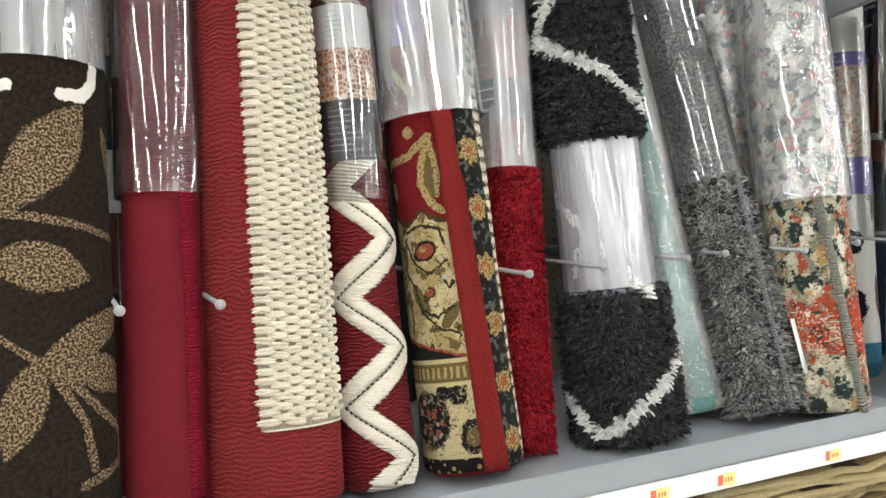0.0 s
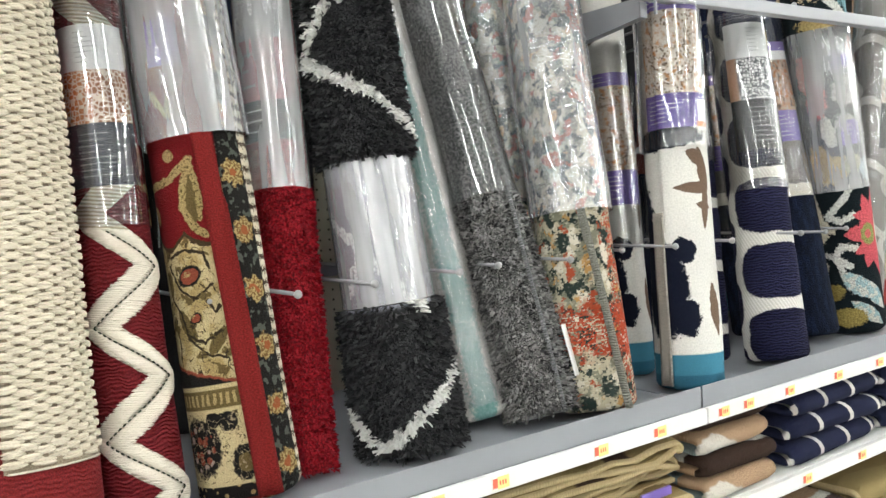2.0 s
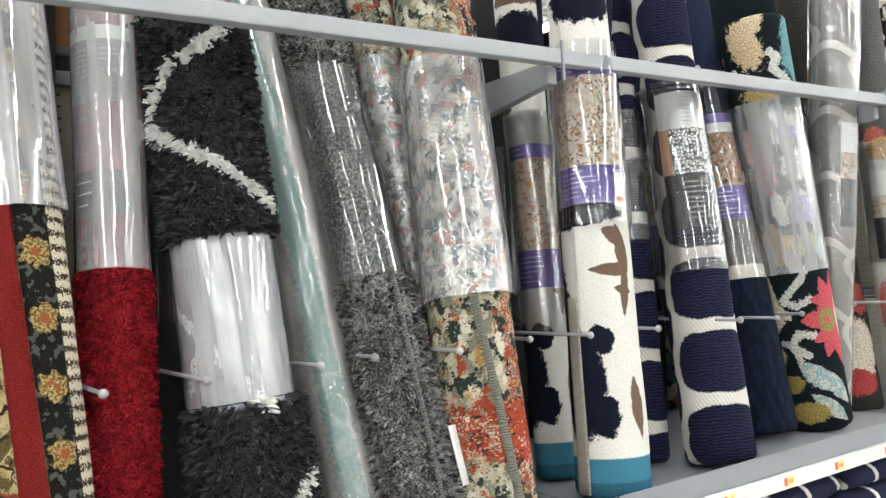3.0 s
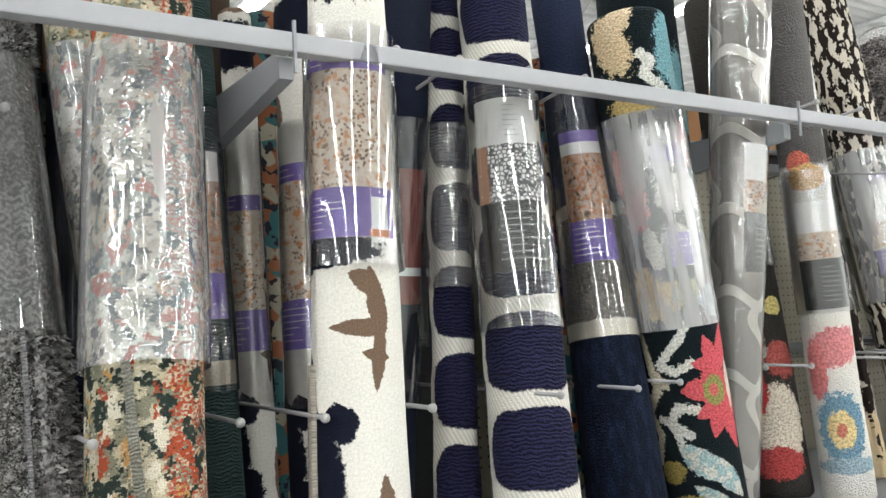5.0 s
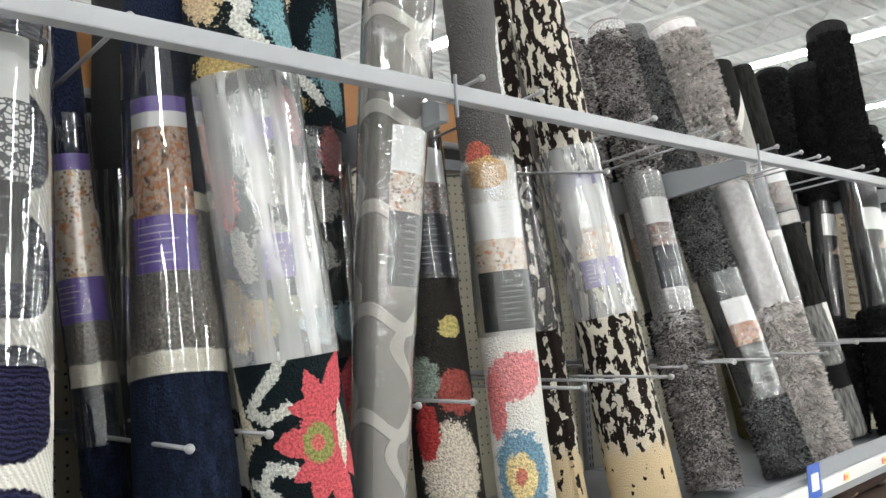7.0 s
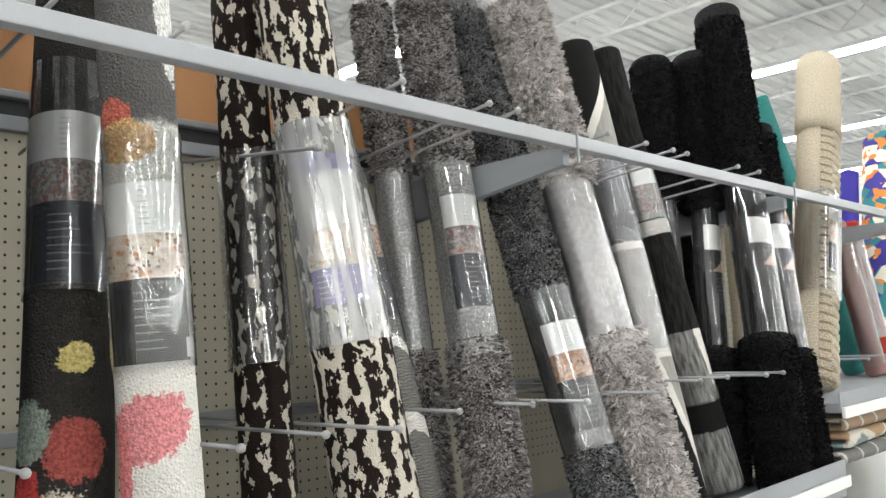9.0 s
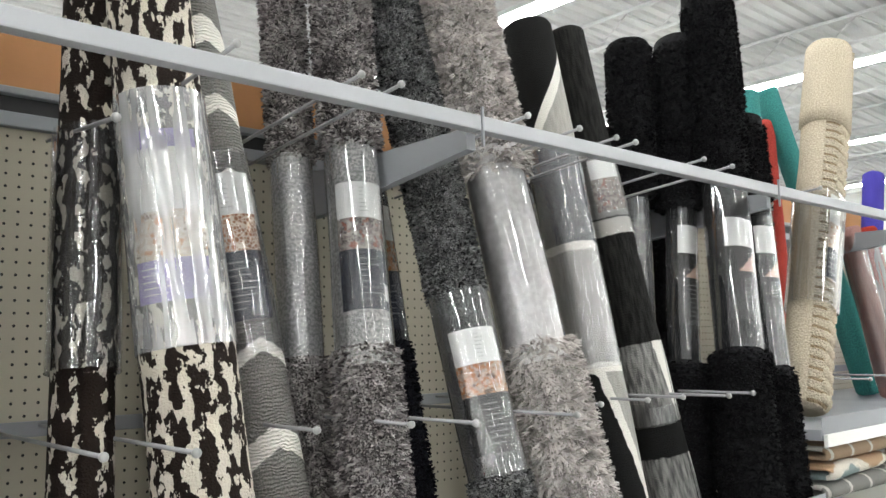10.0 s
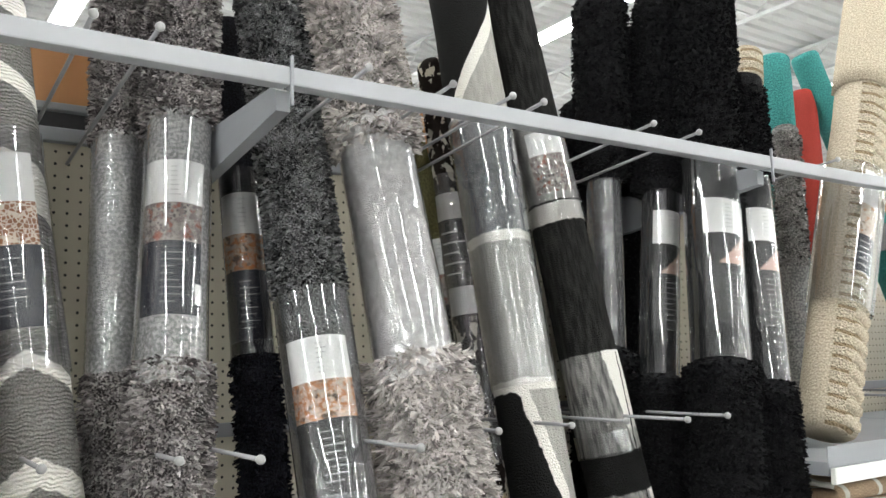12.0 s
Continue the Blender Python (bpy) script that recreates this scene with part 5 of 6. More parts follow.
R.patch("edge_binding", m_plain("grey_binding", (0.22, 0.22, 0.225), 0.005), 0.50, 0.57, 0.0, 0.463, 0.016, "grey bound edge", thick=0.008, ns=16, twist=0.22)
R.patch("sticker", PAPER, 0.98, 1.7, 0.06, 0.165, 0.022, "white paper sticker", thick=0.001)

FLORAL = m_distressed()
R = rug("multicolour distressed floral rug roll in crumpled clear wrap", (1.350, 1.127 + 0.045), (1.417, 1.390), 0.080, 0.078, 1.38, FLORAL, [(0.41, 0.885)], FILM_FOGGY, seam=0.15, seed=12)
R.patch("edge_binding", m_plain("sage_binding", (0.22, 0.22, 0.19), 0.005), 0.55, 0.69, 0.0, 0.41, 0.012, "sage bound edge", thick=0.010, ns=20, twist=-0.50)
R = rug("multicolour floral rug roll in clear wrap at the back", (1.423, 1.381), (1.313, 1.475), 0.048, 0.047, 1.35, FLORAL, [(0.45, 0.93)], FILM_FOGGY, seed=13)

CAMO = m_camo()
R = rug("navy, white and taupe rug roll with teal end", (1.668, 1.185), (1.716, 1.260), 0.078, 0.066, 1.35, CAMO, [(0.545, 0.93)], seam=-0.75, seed=14)
R.patch("edge_binding", m_plain("grey_camo_edge", (0.34, 0.31, 0.27)), -1.1, -0.72, 0.01, 0.40, 0.010, "grey folded edge", thick=0.010, ns=10)
b = purple_label(R, -1.25, 1.2, 0.588, 0.885, 5)
R.patch("barcode", PAPER, 0.55, 0.95, 0.60, 0.65, 0.0036, "white barcode sticker", parent=b)
R.patch("barcode", ORANGE_INK, 0.5, 0.98, 0.588, 0.60, 0.0036, "orange sticker edge", parent=b)
R = rug("beige and navy rug roll with purple label behind its neighbour", (1.687, 1.338 + 0.03), (1.733, 1.450 + 0.03), 0.05, 0.05, 1.2, CAMO, [(0.32, 0.83)], seed=15)
purple_label(R, -1.2, 1.2, 0.42, 0.75, 6)
R = rug("white and grey rug roll with small purple label at the back", (1.674, 1.592), (1.655, 1.630), 0.032, 0.032, 1.1, CAMO, [(0.32, 0.85)], seed=16)
purple_label(R, -1.2, 1.2, 0.42, 0.72, 7)
R = rug("dark green rug roll with brown and purple label", (1.543, 1.431), (1.521, 1.525), 0.045, 0.045, 1.25, m_plain("dark_green_rug", (0.035, 0.06, 0.06), 0.006), [(0.36, 0.85)], seed=17)
label(R, [(15, PAPER), (45, PHOTO_ORANGE), (22, PURPLE_INK)], -1.2, 1.2, 0.48, 0.77, seed=8, text=((2, PAPER, 4, 0.1, 0.6),))
R.patch("stripe", m_plain("cream_stripe", (0.5, 0.44, 0.35)), -1.5, 1.5, 0.37, 0.41, 0.001, "cream stripe")

PEBBLE = m_pebble()
R = rug("navy rug roll with white net lines", (2.010, 1.162 + 0.02), (2.090, 1.350), 0.077, 0.069, 1.38, PEBBLE, [(0.43, 0.893)], seed=18)
stones(R, 0.012, 0.225, 0.0, 0.0036, 300, (0.43, 0.893))
label(R, [(30, PAPER), (36, NET), (42, BLACK_INK)], -0.85, 0.95, 0.53, 0.86, seed=9, text=((0, GREY_INK, 7, 0.45, 0.7), (2, GREY_INK, 8, 0.3, 0.9)))
R = rug("narrow navy and white rug roll in clear wrap", (1.922, 1.310), (2.046, 1.460), 0.043, 0.040, 1.3, m_pebble(0.03, 0.15, 0.06), [(0.52, 0.85)], FILM_CRUMPLED, seed=19)
stones(R, 0.03, 0.15, 0.06, 0.0034, 330, (0.52, 0.85))
R = rug("dark navy rug roll with red brown label", (1.898, 1.519), (1.931, 1.425), 0.045, 0.055, 1.3, m_plain("ink_navy_rug", (0.014, 0.018, 0.035)), [(0.3, 0.86)], seed=20)
label(R, [(70, RED_INK), (6, PAPER), (20, RED_INK)], -1.2, 1.2, 0.5, 0.76, seed=10, text=((0, GREY_INK, 7, 0.2, 0.7),))
R = rug("plain navy rug roll with cream stripe and purple label", (2.331, 1.292), (2.384, 1.480), 0.084, 0.060, 1.38, m_navy_band(), [(0.395, 0.95)], seed=21)
label(R, [(9, PURPLE_INK), (9, PAPER), (50, PHOTO_ORANGE), (30, PURPLE_INK)], -0.75, 0.75, 0.555, 0.85, seed=11, text=((3, PAPER, 6, 0.1, 0.8),))
R = rug("dark rug roll with purple label at the back", (2.302, 1.481), (2.235, 1.575), 0.036, 0.036, 1.2, m_navy_band(), [(0.3, 0.85)], seed=22)
purple_label(R, -1.2, 1.2, 0.5, 0.78, 12)

FLOWER = m_black_floral()
R = rug("black rug roll with pink, cream and green flowers in clear wrap", (2.533, 1.262), (2.440, 1.330), 0.083, 0.086, 1.1, FLOWER, [(0.418, 0.88)], FILM_DENSE, seed=23)
label(R, [(1, PURPLE_INK)], -0.15, 0.65, 0.765, 0.80, 0.002, 13)
label(R, [(1, PURPLE_INK)], -0.12, 0.62, 0.545, 0.615, 0.002, 13, ((0, PAPER, 4, 0.1, 0.7),))
R = rug("black floral rug roll standing behind the others", (2.693, 1.465), (2.712, 1.540), 0.10, 0.10, 1.38, FLOWER, [(0.4, 0.85)], seed=24)
R = rug("narrow beige rug roll with purple label at the back", (2.548, 1.465), (2.454, 1.540), 0.042, 0.042, 1.2, CAMO, [(0.3, 0.9)], seed=25)
purple_label(R, -1.2, 1.2, 0.45, 0.8, 14)

R = rug("grey and cream trellis rug roll wrapped whole in plastic", (2.688, 1.324), (2.812, 1.305), 0.048, 0.066, 1.42, m_quatrefoil(), [(0.02, 1.38)], FILM_CRUMPLED, seed=26)
white_label(R, -0.1, 1.25, 0.535, 0.835, PHOTO_ROOM, BLACK_INK, 15)
R = rug("dark floral rug roll with navy label at the back", (2.995, 1.420), (3.085, 1.600), 0.074, 0.066, 1.35, m_blossom(True), [(0.55, 0.96)], seed=27)
white_label(R, -1.1, 1.1, 0.56, 0.86, PHOTO_GREY, NAVY_INK, 16)
R = rug("white, pink and blue floral rug roll with grey top", (3.111, 1.310), (3.075, 1.362), 0.062, 0.058, 1.38, m_blossom(False), [(0.43, 0.80)], seed=28)
white_label(R, -1.1, 1.15, 0.44, 0.715, PHOTO_ROOM, BLACK_INK, 17)
R.patch("barcode", PAPER, 1.0, 1.35, 0.445, 0.475, 0.003, "white barcode sticker")

R = rug("black and cream mottled rug roll in clear wrap", (3.553, 1.310), (3.471, 1.460), 0.084, 0.074, 1.4, m_mottle(), [(0.45, 0.89)], FILM_DENSE, seed=29)
label(R, [(12, PURPLE_INK), (40, PAPER), (30, PHOTO_ROOM), (26, PURPLE_INK)], -0.75, 0.85, 0.525, 0.815, seed=18, text=((3, PAPER, 5, 0.1, 0.7),))
R = rug("dark mottled rug roll in clear wrap behind its twin", (3.364, 1.412), (3.429, 1.600), 0.052, 0.052, 1.42, m_mottle(0.45), [(0.42, 0.85)], seam=0.3, seed=30)
R = rug("grey rug roll with white waves and printed label", (3.768, 1.440), (3.655, 1.655), 0.068, 0.060, 1.3, m_wave(), [(0.433, 0.85)], seed=31)
white_label(R, -1.0, 1.1, 0.50, 0.80, HONEY, NAVY_INK, 19)

ASH = m_shag("ash_shag", (0.05, 0.043, 0.045), (0.44, 0.41, 0.405), 260)
# Pressed ash pile, paler than ASH: reflections of the wrap are put into its colour.
ASH_FLAT = m_shag("ash_shag_pressed_sheen", (0.32, 0.317, 0.317), (0.60, 0.59, 0.585), 150)
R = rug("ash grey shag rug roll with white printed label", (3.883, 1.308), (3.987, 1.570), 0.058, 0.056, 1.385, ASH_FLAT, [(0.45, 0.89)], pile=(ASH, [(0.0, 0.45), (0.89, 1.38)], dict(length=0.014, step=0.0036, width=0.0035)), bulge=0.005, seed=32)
white_label(R, -0.75, 1.15, 0.52, 0.80, PHOTO_GREY, NAVY_INK, 20)
R.patch("barcode", PAPER, 0.95, 1.2, 0.54, 0.575, 0.003, "white barcode sticker")
R = rug("ash grey shag rug roll wrapped without label", (3.852, 1.483), (3.893, 1.670), 0.044, 0.044, 1.36, ASH_FLAT, [(0.433, 0.87)], FILM_CRUMPLED, pile=(ASH, [(0.0, 0.433), (0.87, 1.35)], dict(length=0.014, step=0.0038, width=0.0035)), seed=33)
NAVYBLACK = m_shag("blue_black_shag", (0.004, 0.004, 0.006), (0.022, 0.022, 0.03), 260)
R = rug("blue black shag rug roll with orange label at the back", (4.146, 1.501), (4.142, 1.745), 0.042, 0.040, 1.2, NAVYBLACK, [(0.463, 0.86)], pile=(NAVYBLACK, [(0.0, 0.463)], dict(length=0.012, step=0.0055)), seed=34)
white_label(R, -1.0, 1.2, 0.49, 0.80, PHOTO_ORANGE, NAVY_INK, 21)

COAL = m_shag("charcoal_shag", (0.015, 0.015, 0.016), (0.26, 0.26, 0.265), 330)
R = rug("charcoal short shag rug roll with low printed label", (4.172, 1.233), (4.170, 1.570), 0.062, 0.064, 1.40, COAL, [(0.173, 0.573)], pile=(COAL, [(0.0, 0.173), (0.573, 1.39)], dict(length=0.011, step=0.0033, width=0.0034)), seed=35)
white_label(R, -0.8, 1.0, 0.215, 0.48, PHOTO_ORANGE, BLACK_INK, 22)
FLUFF = m_shag("silver_fluff", (0.15, 0.135, 0.13), (0.60, 0.56, 0.54), 200, 0.08)
# Pressed fluff, whitened in colour to stand in for the wrap's bright reflections.
FLUFF_FLAT = m_shag("silver_fluff_pressed_sheen", (0.66, 0.64, 0.645), (0.80, 0.785, 0.785), 60)
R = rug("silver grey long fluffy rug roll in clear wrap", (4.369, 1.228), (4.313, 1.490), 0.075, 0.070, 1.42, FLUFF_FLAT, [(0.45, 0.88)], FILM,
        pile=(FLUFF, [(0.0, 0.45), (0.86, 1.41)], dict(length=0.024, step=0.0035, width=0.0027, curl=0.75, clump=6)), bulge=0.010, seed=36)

R = rug("black, white and grey geometric rug roll in crumpled wrap", (4.677, 1.335), (4.666, 1.560), 0.066, 0.070, 1.36, m_geo(0), [(0.378, 0.99)], FILM_CRUMPLED, seed=37)
R = rug("black and grey streaked rug roll with a grey lower end", (4.910, 1.343), (4.807, 1.530), 0.072, 0.060, 1.36, m_geo(1), [(0.753, 0.99), (0.22, 0.27)], seed=38)
label(R, [(30, PAPER), (50, PHOTO_GREY)], -0.7, 0.8, 0.82, 0.97, seed=23)
R = rug("narrow black and white rug roll with label at the back", (4.721, 1.570), (4.677, 1.720), 0.036, 0.040, 1.2, m_mottle(0.5), [(0.2, 0.9)], FILM_CRUMPLED, seed=39)
label(R, [(20, PAPER), (50, BLACK_INK), (20, PAPER)], -1.2, 1.2, 0.55, 0.85, seed=24, text=((1, PAPER, 5, 0.1, 0.9),))
R = rug("narrow moss green rug roll at the back", (4.804, 1.665), (4.582, 1.740), 0.032, 0.032, 1.2, m_plain("moss_rug", (0.12, 0.11, 0.05), 0, 0.005, 200), [(0.2, 0.75)], seed=40)
white_label(R, -1.2, 1.2, 0.45, 0.75, PHOTO_GREY, BLACK_INK, 25)

BLACK = m_shag("black_shag", (0.002, 0.002, 0.0025), (0.009, 0.009, 0.010), 260)
BLACK_FLAT = m_shag("black_shag_pressed", (0.006, 0.006, 0.007), (0.018, 0.018, 0.02), 120)
for base, top, r, h, s0, s1, lab, pl, sd in (((4.985, 1.481), (5.12, 1.575), 0.042, 1.42, 0.46, 0.90, 0, 0.030, 41), ((5.020, 1.378), (5.263, 1.490), 0.046, 1.44, 0.39, 0.87, 1, 0.034, 42),
                                             ((5.030, 1.180), (5.286, 1.367), 0.064, 1.60, 0.42, 0.94, 2, 0.018, 43)):
    R = rug("black shag rug roll with white printed label in clear wrap", base, top, r, r, h, BLACK_FLAT, [(s0, s1)], FILM_CRUMPLED if lab == 0 else FILM, pile=(BLACK, [(0.0, s0), (s1, h)], dict(length=0.010, step=0.0038, width=0.0034)), bulge=pl, seed=sd)
    if lab:
        white_label(R, -0.64, 1.14, 0.50, 0.81, PHOTO_DARK, BLACK_INK, 26 + lab)

for base, top, r, h, sd in (((5.12, 1.66), (5.18, 1.70), 0.066, 1.16, 45), ((5.26, 1.64), (5.36, 1.69), 0.078, 1.40, 46)):
    rug("plain black shag rug roll standing behind the wrapped ones", base, top, r, r, h, BLACK, pile=(BLACK, [(0.0, h)], dict(length=0.010, step=0.0055, width=0.0045)), seed=sd)

# the next bay
UP = 1.076
R = rug("short black shag rug roll with white label beside the taller one", (5.185, 1.160), (5.395, 1.335), 0.044, 0.044, 1.155, BLACK_FLAT, [(0.374, 0.894)], pile=(BLACK, [(0.0, 0.374), (0.894, 1.145)], dict(length=0.012, step=0.0038, width=0.0034)), bulge=0.010, seed=44)
white_label(R, -0.70, 1.05, 0.50, 0.80, PHOTO_DARK, BLACK_INK, 29)
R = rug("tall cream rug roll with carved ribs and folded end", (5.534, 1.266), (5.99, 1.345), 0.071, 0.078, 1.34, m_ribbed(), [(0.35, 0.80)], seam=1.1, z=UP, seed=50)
RIB = m_plain("cream_rib_pile", (0.46, 0.40, 0.31), 0, 0.005, 180, 0.3)
for k in range(31):
    s = 0.03 + 0.042 * k
    if s < 0.33 or s > 0.82:
        R.dome("rib", RIB, 0.056, s, 0.036, 0.0165, 0.008, 400 + k, 4.0)
label(R, [(35, PAPER), (30, PHOTO_ROOM), (35, NAVY_INK)], 0.05, 1.0, 0.45, 0.78, seed=31, text=((2, PAPER, 5, 0.1, 0.8),))
R.patch("folded_end", m_plain("cream_pile", (0.46, 0.40, 0.31), 0, 0.005, 220), -1.9, 1.5, 1.10, R.L - 0.004, 0.009, "soft folded cream end", thick=0.009, ns=6)
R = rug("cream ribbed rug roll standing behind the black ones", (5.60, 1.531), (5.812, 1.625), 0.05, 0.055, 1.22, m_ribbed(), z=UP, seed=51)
TEAL = m_plain("teal_pile", (0.05, 0.23, 0.22), 0, 0.006, 180)
R = rug("teal pile rug roll leaning at the back", (6.728, 1.523), (6.428, 1.655), 0.062, 0.050, 1.3, TEAL, z=UP, seed=52)
R = rug("teal rug roll leaning with white label", (5.98, 1.6), (6.05, 1.66), 0.055, 0.055, 1.25, TEAL, [(0.45, 0.75)], z=UP, seed=53)
label(R, [(1, PAPER)], -1.0, 1.0, 0.55, 0.72)
R = rug("small grey shag rug roll at the back", (5.859, 1.531), (6.023, 1.625), 0.042, 0.042, 0.98, GREY_FLAT, z=UP, pile=(GREY_SHAG, [(0.5, 0.97)], dict(length=0.012, step=0.006)), seed=54)
R = rug("red rug roll in clear wrap beside the cream one", (6.813, 1.431), (6.689, 1.525), 0.058, 0.050, 0.72, m_plain("brick_red_rug", (0.30, 0.03, 0.02)), [(0.17, 0.7)], FILM_MILK, z=UP, seed=55)
R = rug("dusty pink rug roll in clear wrap", (6.62, 1.40), (6.44, 1.50), 0.045, 0.045, 0.7, m_plain("dusty_rug", (0.35, 0.2, 0.18)), [(0.05, 0.68)], FILM, z=UP, seed=58)
R = rug("colourful patterned rug roll in teal, orange and blue", (7.184, 1.539), (7.671, 1.595), 0.112, 0.118, 1.25, m_paint("playful_rug", ((0.04, 0.2, 0.22), (0.7, 0.65, 0.55), (0.06, 0.05, 0.25), (0.65, 0.22, 0.05))), z=UP, seed=56)
R = rug("violet blue rug roll at the back", (7.019, 1.650), (7.240, 1.650), 0.05, 0.05, 1.05, m_plain("violet_rug", (0.06, 0.05, 0.3)), z=UP, seed=57)
R = rug("brick red rug roll at the back", (6.25, 1.66), (6.30, 1.72), 0.05, 0.05, 1.18, m_plain("brick_rug", (0.35, 0.05, 0.04)), z=UP, seed=59)

# the back row, mostly hidden: dark rolls added to darken gaps between front rolls
BACKROW = [m_plain("back_brown_rug", (0.05, 0.035, 0.025)), m_plain("back_charcoal_rug", (0.03, 0.03, 0.032)), m_plain("back_navy_rug", (0.015, 0.02, 0.04)), m_paint("back_teal_rug", ((0.04, 0.12, 0.13), (0.3, 0.28, 0.22), (0.25, 0.1, 0.05), (0.02, 0.02, 0.03)), 30)]
BACKTEXT = ["dark brown rug roll added to fill a shaded gap", "charcoal rug roll added to fill a shaded gap", "dark navy rug roll added to fill a shaded gap", "teal patterned rug roll in the back row"]
for i, x in enumerate((-0.14, 0.0, 0.30, 0.42, 0.55, 0.68, 0.82, 0.96, 1.24, 1.36, 1.48, 1.61, 1.74, 1.86, 1.98, 2.10, 2.22, 2.42, 2.55, 2.86)):
    k = (1, 0, 2, 1, 0, 1, 2, 1, 1, 2, 3, 0, 3, 1, 2, 1, 2, 1, 3, 1)[i]
    rug(BACKTEXT[k], (x, 1.755), (x + 0.03, 1.77), 0.055, 0.055, 1.15 + 0.13 * (i % 3), BACKROW[k], [(0.4, 0.8)] if i % 2 else (), seed=70 + i)


# ---------------------------------------------------------------- folded rugs on the lower shelves
def folded(text, x, y, z, w, d, t, layers, mat, seed, turn=0.0):
    """A rug folded into a flat pad: one serpentine sheet with round folds at the aisle side."""
    rng = random.Random(seed)
    e = empty("folded_rug", text, "rug", (x, y, z), "folded rugs")
    e.rotation_euler = (0, 0, radians(turn))
    path = []
    r = t / 2
    for k in range(layers):
        zc = r + k * t * 1.04
        n = 8
        ys = [d * j / n for j in range(n + 1)]
        run = [(yy, zc + rng.uniform(-0.002, 0.002) * j) for j, yy in enumerate(ys)]
        if k % 2 == 0:
            run = run[::-1]
        path += run
        if k < layers - 1:
            c, sgn = (0.0, -1) if k % 2 == 0 else (d, 1)
            for j in range(1, 6):
                w2 = math.pi * j / 6
                path.append((c + sgn * math.sin(w2) * t * 0.62, zc + t * 0.52 * (1 - math.cos(w2))))
    V, F, U = [], [], []
    half = t * 0.47
    cols = 10
    length = 0.0
    for i, (yy, zz) in enumerate(path):
        p, q = path[max(0, i - 1)], path[min(len(path) - 1, i + 1)]
        ty, tz = q[0] - p[0], q[1] - p[1]
        L = math.hypot(ty, tz) or 1
        ny, nz = -tz / L, ty / L
        if i:
            length += math.hypot(yy - path[i - 1][0], zz - path[i - 1][1])
        for side in (-1, 1):
            for c in range(cols + 1):
                xx = (c / cols - 0.5) * w
                rim = 0.55 if c in (0, cols) else 1.0
                V.append((xx, yy + ny * half * side * rim, zz + nz * half * side * rim + 0.003 * noise.noise(Vector((xx * 9, length * 7, seed)))))
                U.append((xx, length))
    m = cols + 1
    for i in range(len(path) - 1):
        for s in (0, 1):
            for c in range(cols):
                a = i * 2 * m + s * m + c
                f = (a, a + 1, a + 1 + 2 * m, a + 2 * m)
                F.append(f if s else f[::-1])
        for c in (0, cols):
            a = i * 2 * m + c
            F.append((a, a + 2 * m, a + 3 * m, a + m))
    for i in (0, len(path) - 1):
        for c in range(cols):
            a = i * 2 * m + c
            F.append((a, a + 1, a + 1 + m, a + m))
    me = mesh("sheet", V, F, mat, U)
    bm = bmesh.new()
    bm.from_mesh(me)
    bmesh.ops.recalc_face_normals(bm, faces=bm.faces)
    bm.to_mesh(me), bm.free()
    part("sheet", me, e)
    return e


def m_stripes(name, a, b, c, p=0.16, edge=0.0):
    g = Graph(name)
    w = g.v + g.sin(g.u * 16) * 0.02 + (g.noise(30) - 0.5) * 0.02
    f = g.frac(w / p)
    col = g.mix(g.smooth(f, 0.40, 0.43), yarn(g, a), yarn(g, c))
    col = g.mix(g.smooth(f, 0.55, 0.58), col, yarn(g, b))
    if edge:
        col = g.mix(g.smooth(g.abs(g.u), edge, edge + 0.004), col, yarn(g, (0.42, 0.33, 0.18)))
    return g.done(col, nap(g, 220), 0.004)


def m_net_lines(name, ground, line):
    g = Graph(name)
    a = g.abs(g.frac((g.u + g.sin(g.v * 30) * 0.03) / 0.13) - 0.5)
    c = g.mix(g.smooth(a, 0.07, 0.05), yarn(g, ground), yarn(g, line, 0.15))
    return g.done(c, nap(g, 220), 0.004)


OLIVE = m_stripes("olive_rug", (0.22, 0.16, 0.07), (0.26, 0.2, 0.09), (0.05, 0.03, 0.02), 0.5, 0.188)
BROWN = m_stripes("brown_tan_blue_rug", (0.035, 0.02, 0.015), (0.35, 0.23, 0.14), (0.5, 0.5, 0.45), 0.2)
MULTI = m_stripes("tan_blue_rug", (0.18, 0.23, 0.23), (0.36, 0.24, 0.15), (0.55, 0.52, 0.46), 0.17)
NAVYNET = m_net_lines("navy_net_rug", (0.013, 0.016, 0.04), (0.62, 0.6, 0.55))
TANNET = m_net_lines("tan_net_rug", (0.3, 0.22, 0.15), (0.5, 0.5, 0.46))
GREYNET = m_net_lines("grey_net_rug", (0.17, 0.17, 0.16), (0.45, 0.43, 0.40))

SHELF = 0.636
z = SHELF
for i in range(4):
    folded("olive green folded rug with tan bound edges", 1.02 + 0.02 * (i % 2), 1.30 + 0.01 * i, z, 0.40, 0.50, 0.017, 3, OLIVE, 100 + i, -90 + (-5, 4, -3, 6)[i])
    z += 0.056
e = tagged(box("paper_band", (1.38, 1.086, SHELF + 0.062), (1.47, 1.092, SHELF + 0.080), PURPLE_INK, 0.001), "purple paper band on the folded olive rug", "label")
z = SHELF
for i in range(4):
    folded("brown, tan and pale blue folded rug in a stack", 1.72 + 0.008 * (i % 2), 1.11 + 0.008 * i, z, 0.26, 0.42, 0.024, 2, BROWN if i % 2 else MULTI, 110 + i, (1, -2, 2, -1)[i])
    z += 0.051
z = SHELF
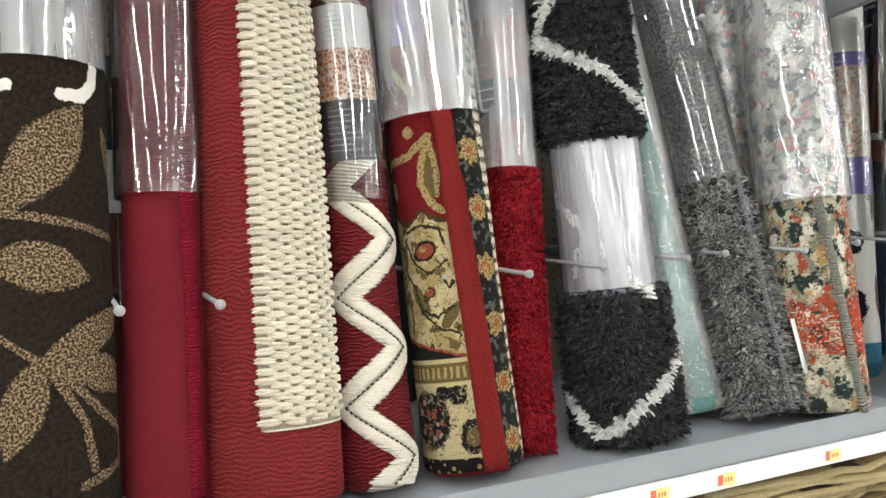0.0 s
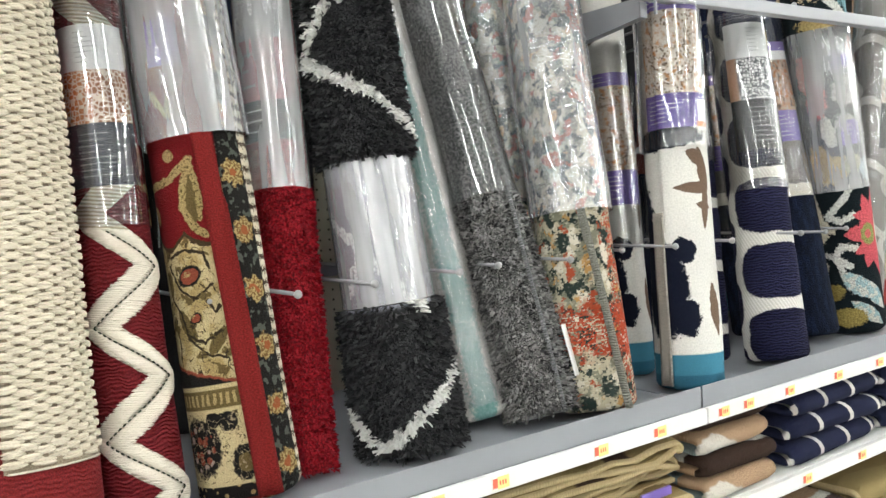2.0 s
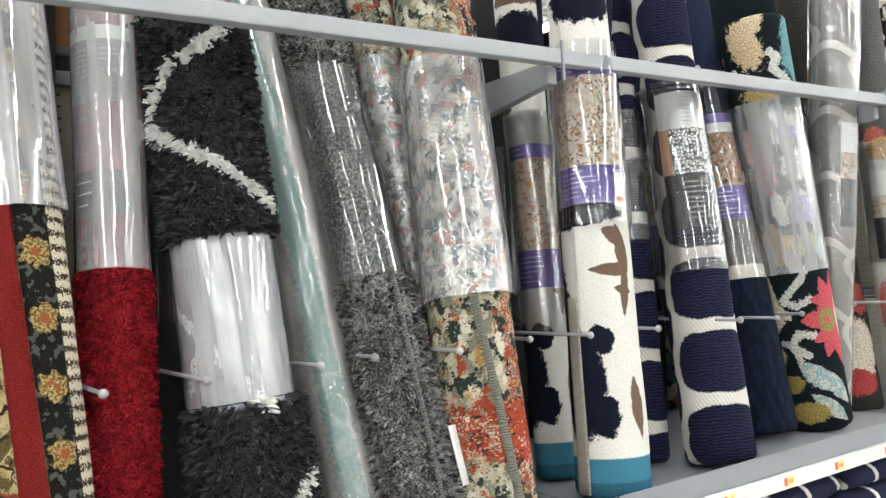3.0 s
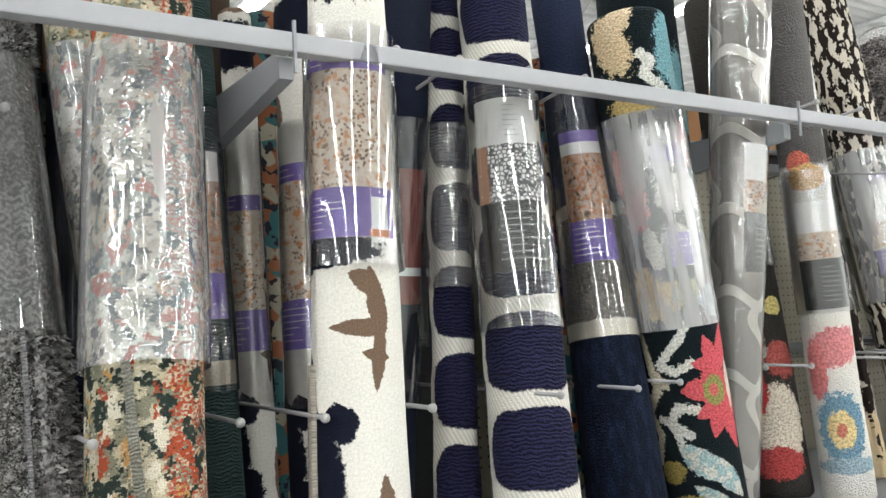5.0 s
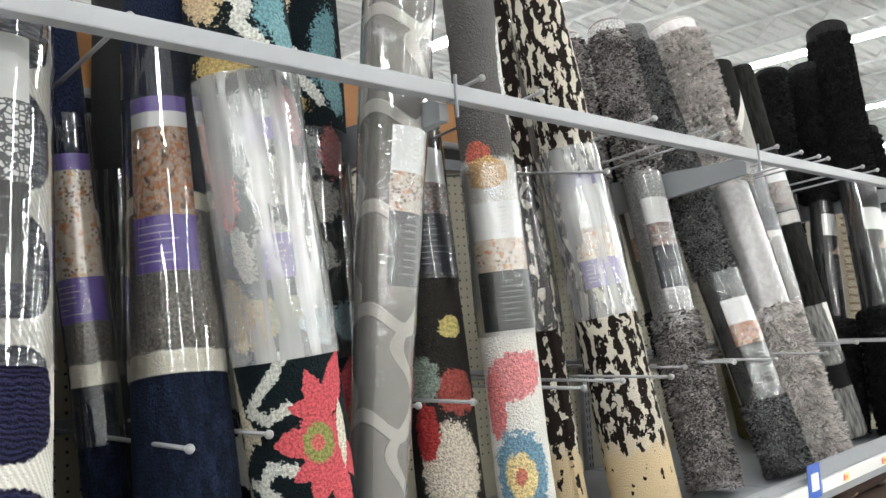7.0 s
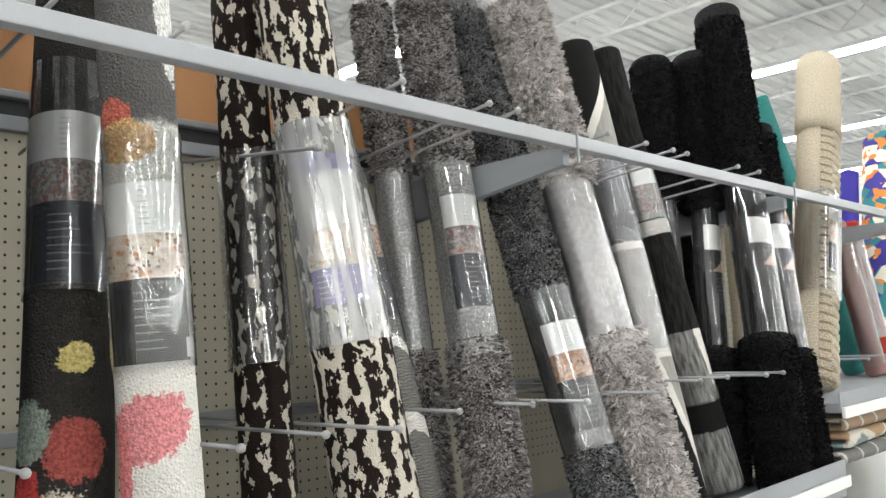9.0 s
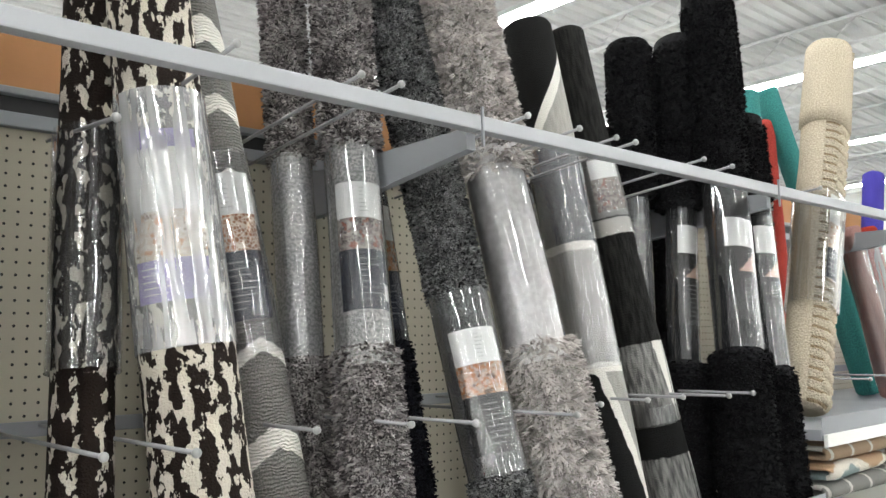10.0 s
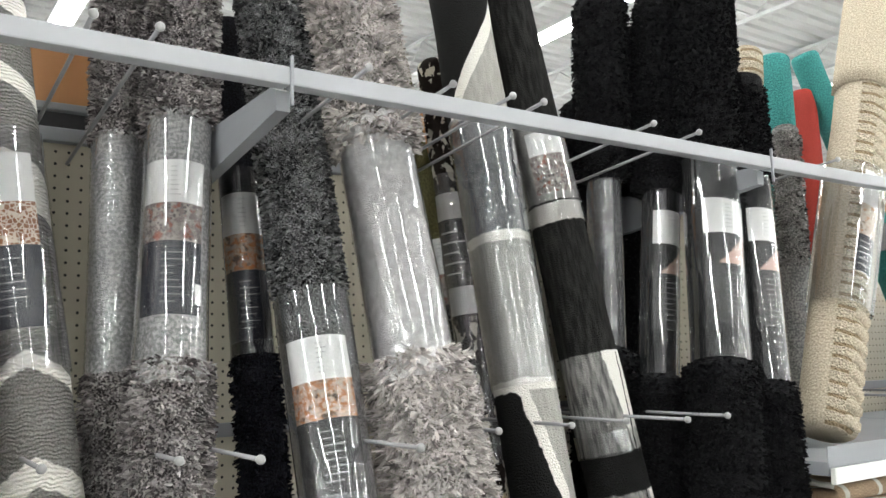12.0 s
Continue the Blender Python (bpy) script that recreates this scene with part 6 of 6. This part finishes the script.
for i in range(3):
    folded("navy folded rug with white net lines in a stack", 2.12 + 0.01 * i, 1.12, z, 0.40, 0.40, 0.028, 2, NAVYNET, 120 + i, (2, -3, 1)[i])
    z += 0.06
z = SHELF
for i in range(3):
    folded("navy folded rug with white net lines in a stack", 2.56, 1.12, z, 0.38, 0.40, 0.028, 2, NAVYNET, 124 + i, (-2, 2, 0)[i])
    z += 0.06
for x0, mt, txt, n in ((3.1, OLIVE, "olive green folded rug in a stack", 3), (3.6, BROWN, "brown and tan folded rug in a stack", 3), (4.4, BROWN, "brown and tan folded rug in a stack", 3), (4.9, TANNET, "tan folded rug with pale lines in a stack", 3), (0.9, MULTI, "tan and pale blue folded rug in a stack", 2), (0.35, BROWN, "brown and tan folded rug in a stack", 2)):
    z = SHELF
    for i in range(n):
        folded(txt, x0, 1.12, z, 0.40, 0.40, 0.028, 2, mt, int(x0 * 100) + i, (2, -2, 1)[i])
        z += 0.06
# under the raised deck of the next bay
z = DECK + 0.001
for i, mt in enumerate((GREYNET, MULTI, TANNET)):
    folded("tan and grey folded bath rug in a stack", 5.52 + 0.01 * i, 1.12, z, 0.44, 0.40, 0.024, 2, mt, 140 + i, (-2, 3, -1)[i])
    z += 0.052
z = DECK + 0.001
for i, mt in enumerate((GREYNET, TANNET, MULTI)):
    folded("tan and grey folded bath rug in a stack", 6.05, 1.12, z, 0.46, 0.40, 0.024, 2, mt, 146 + i, (2, -2, 1)[i])
    z += 0.052
# base shelf stacks
for x0, mt, txt in ((1.95, BROWN, "brown patterned folded rug on the base shelf"), (2.4, OLIVE, "olive green folded rug on the base shelf"), (2.75, TANNET, "tan folded rug with pale lines on the base shelf"), (1.3, MULTI, "tan and pale blue folded rug on the base shelf")):
    z = 0.161
    for i in range(6):
        folded(txt, x0, 1.11, z, 0.40, 0.40, 0.028, 2, mt, int(x0 * 10) + i, (2, -2, 1, -1, 3, 0)[i])
        z += 0.06


# ---------------------------------------------------------------- price tags
TAG_W = plain("tag_paper", (0.78, 0.76, 0.7), 0.5)
TAG_Y = plain("tag_yellow", (0.82, 0.68, 0.25), 0.5)
TAG_R = plain("tag_red", (0.7, 0.13, 0.07), 0.5)
TAG_B = plain("tag_blue", (0.02, 0.09, 0.42), 0.4)


def price_tag(x, z):
    e = empty("price_tag", "small white price tag with yellow and red blocks", "price tag", (x, LIP_Y - 0.0145, z), "price tags")
    part("card", from_bm("card", box_data((-0.026, -0.0012, -0.013), (0.026, 0.0, 0.013)), TAG_W), e)
    part("yellow_block", from_bm("yellow_block", box_data((-0.014, -0.0018, -0.011), (0.012, -0.0012, 0.011)), TAG_Y), e)
    part("red_block", from_bm("red_block", box_data((-0.025, -0.0018, -0.008), (-0.0145, -0.0012, 0.009)), TAG_R), e)
    part("print_lines", from_bm("print_lines", [box_data((-0.010 + 0.006 * k, -0.0022, -0.004), (-0.007 + 0.006 * k, -0.0018, 0.004)) for k in range(3)], TAG_R), e)


for x in (0.25, 0.50, 0.707, 0.87, 1.01, 1.26, 1.43, 1.64, 1.73, 1.89, 2.1, 2.3, 2.52, 2.72, 2.95, 3.2, 3.45, 3.6, 3.75, 4.2, 4.5, 4.8):
    price_tag(x, DECK - 0.029)
for x in (1.64, 1.95, 2.2, 2.45, 2.7, 3.0, 3.4):
    price_tag(x, 0.635 - 0.018)
s = empty("shelf_sign", "small blue sign with white block on the price strip", "sign", (3.98, LIP_Y - 0.0145, DECK - 0.01))
part("card", from_bm("card", box_data((-0.04, -0.002, -0.04), (0.04, 0.0, 0.05), 0.001), TAG_B), s)
part("print_block", from_bm("print_block", box_data((-0.02, -0.003, -0.02), (0.025, -0.002, 0.025)), PAPER), s)
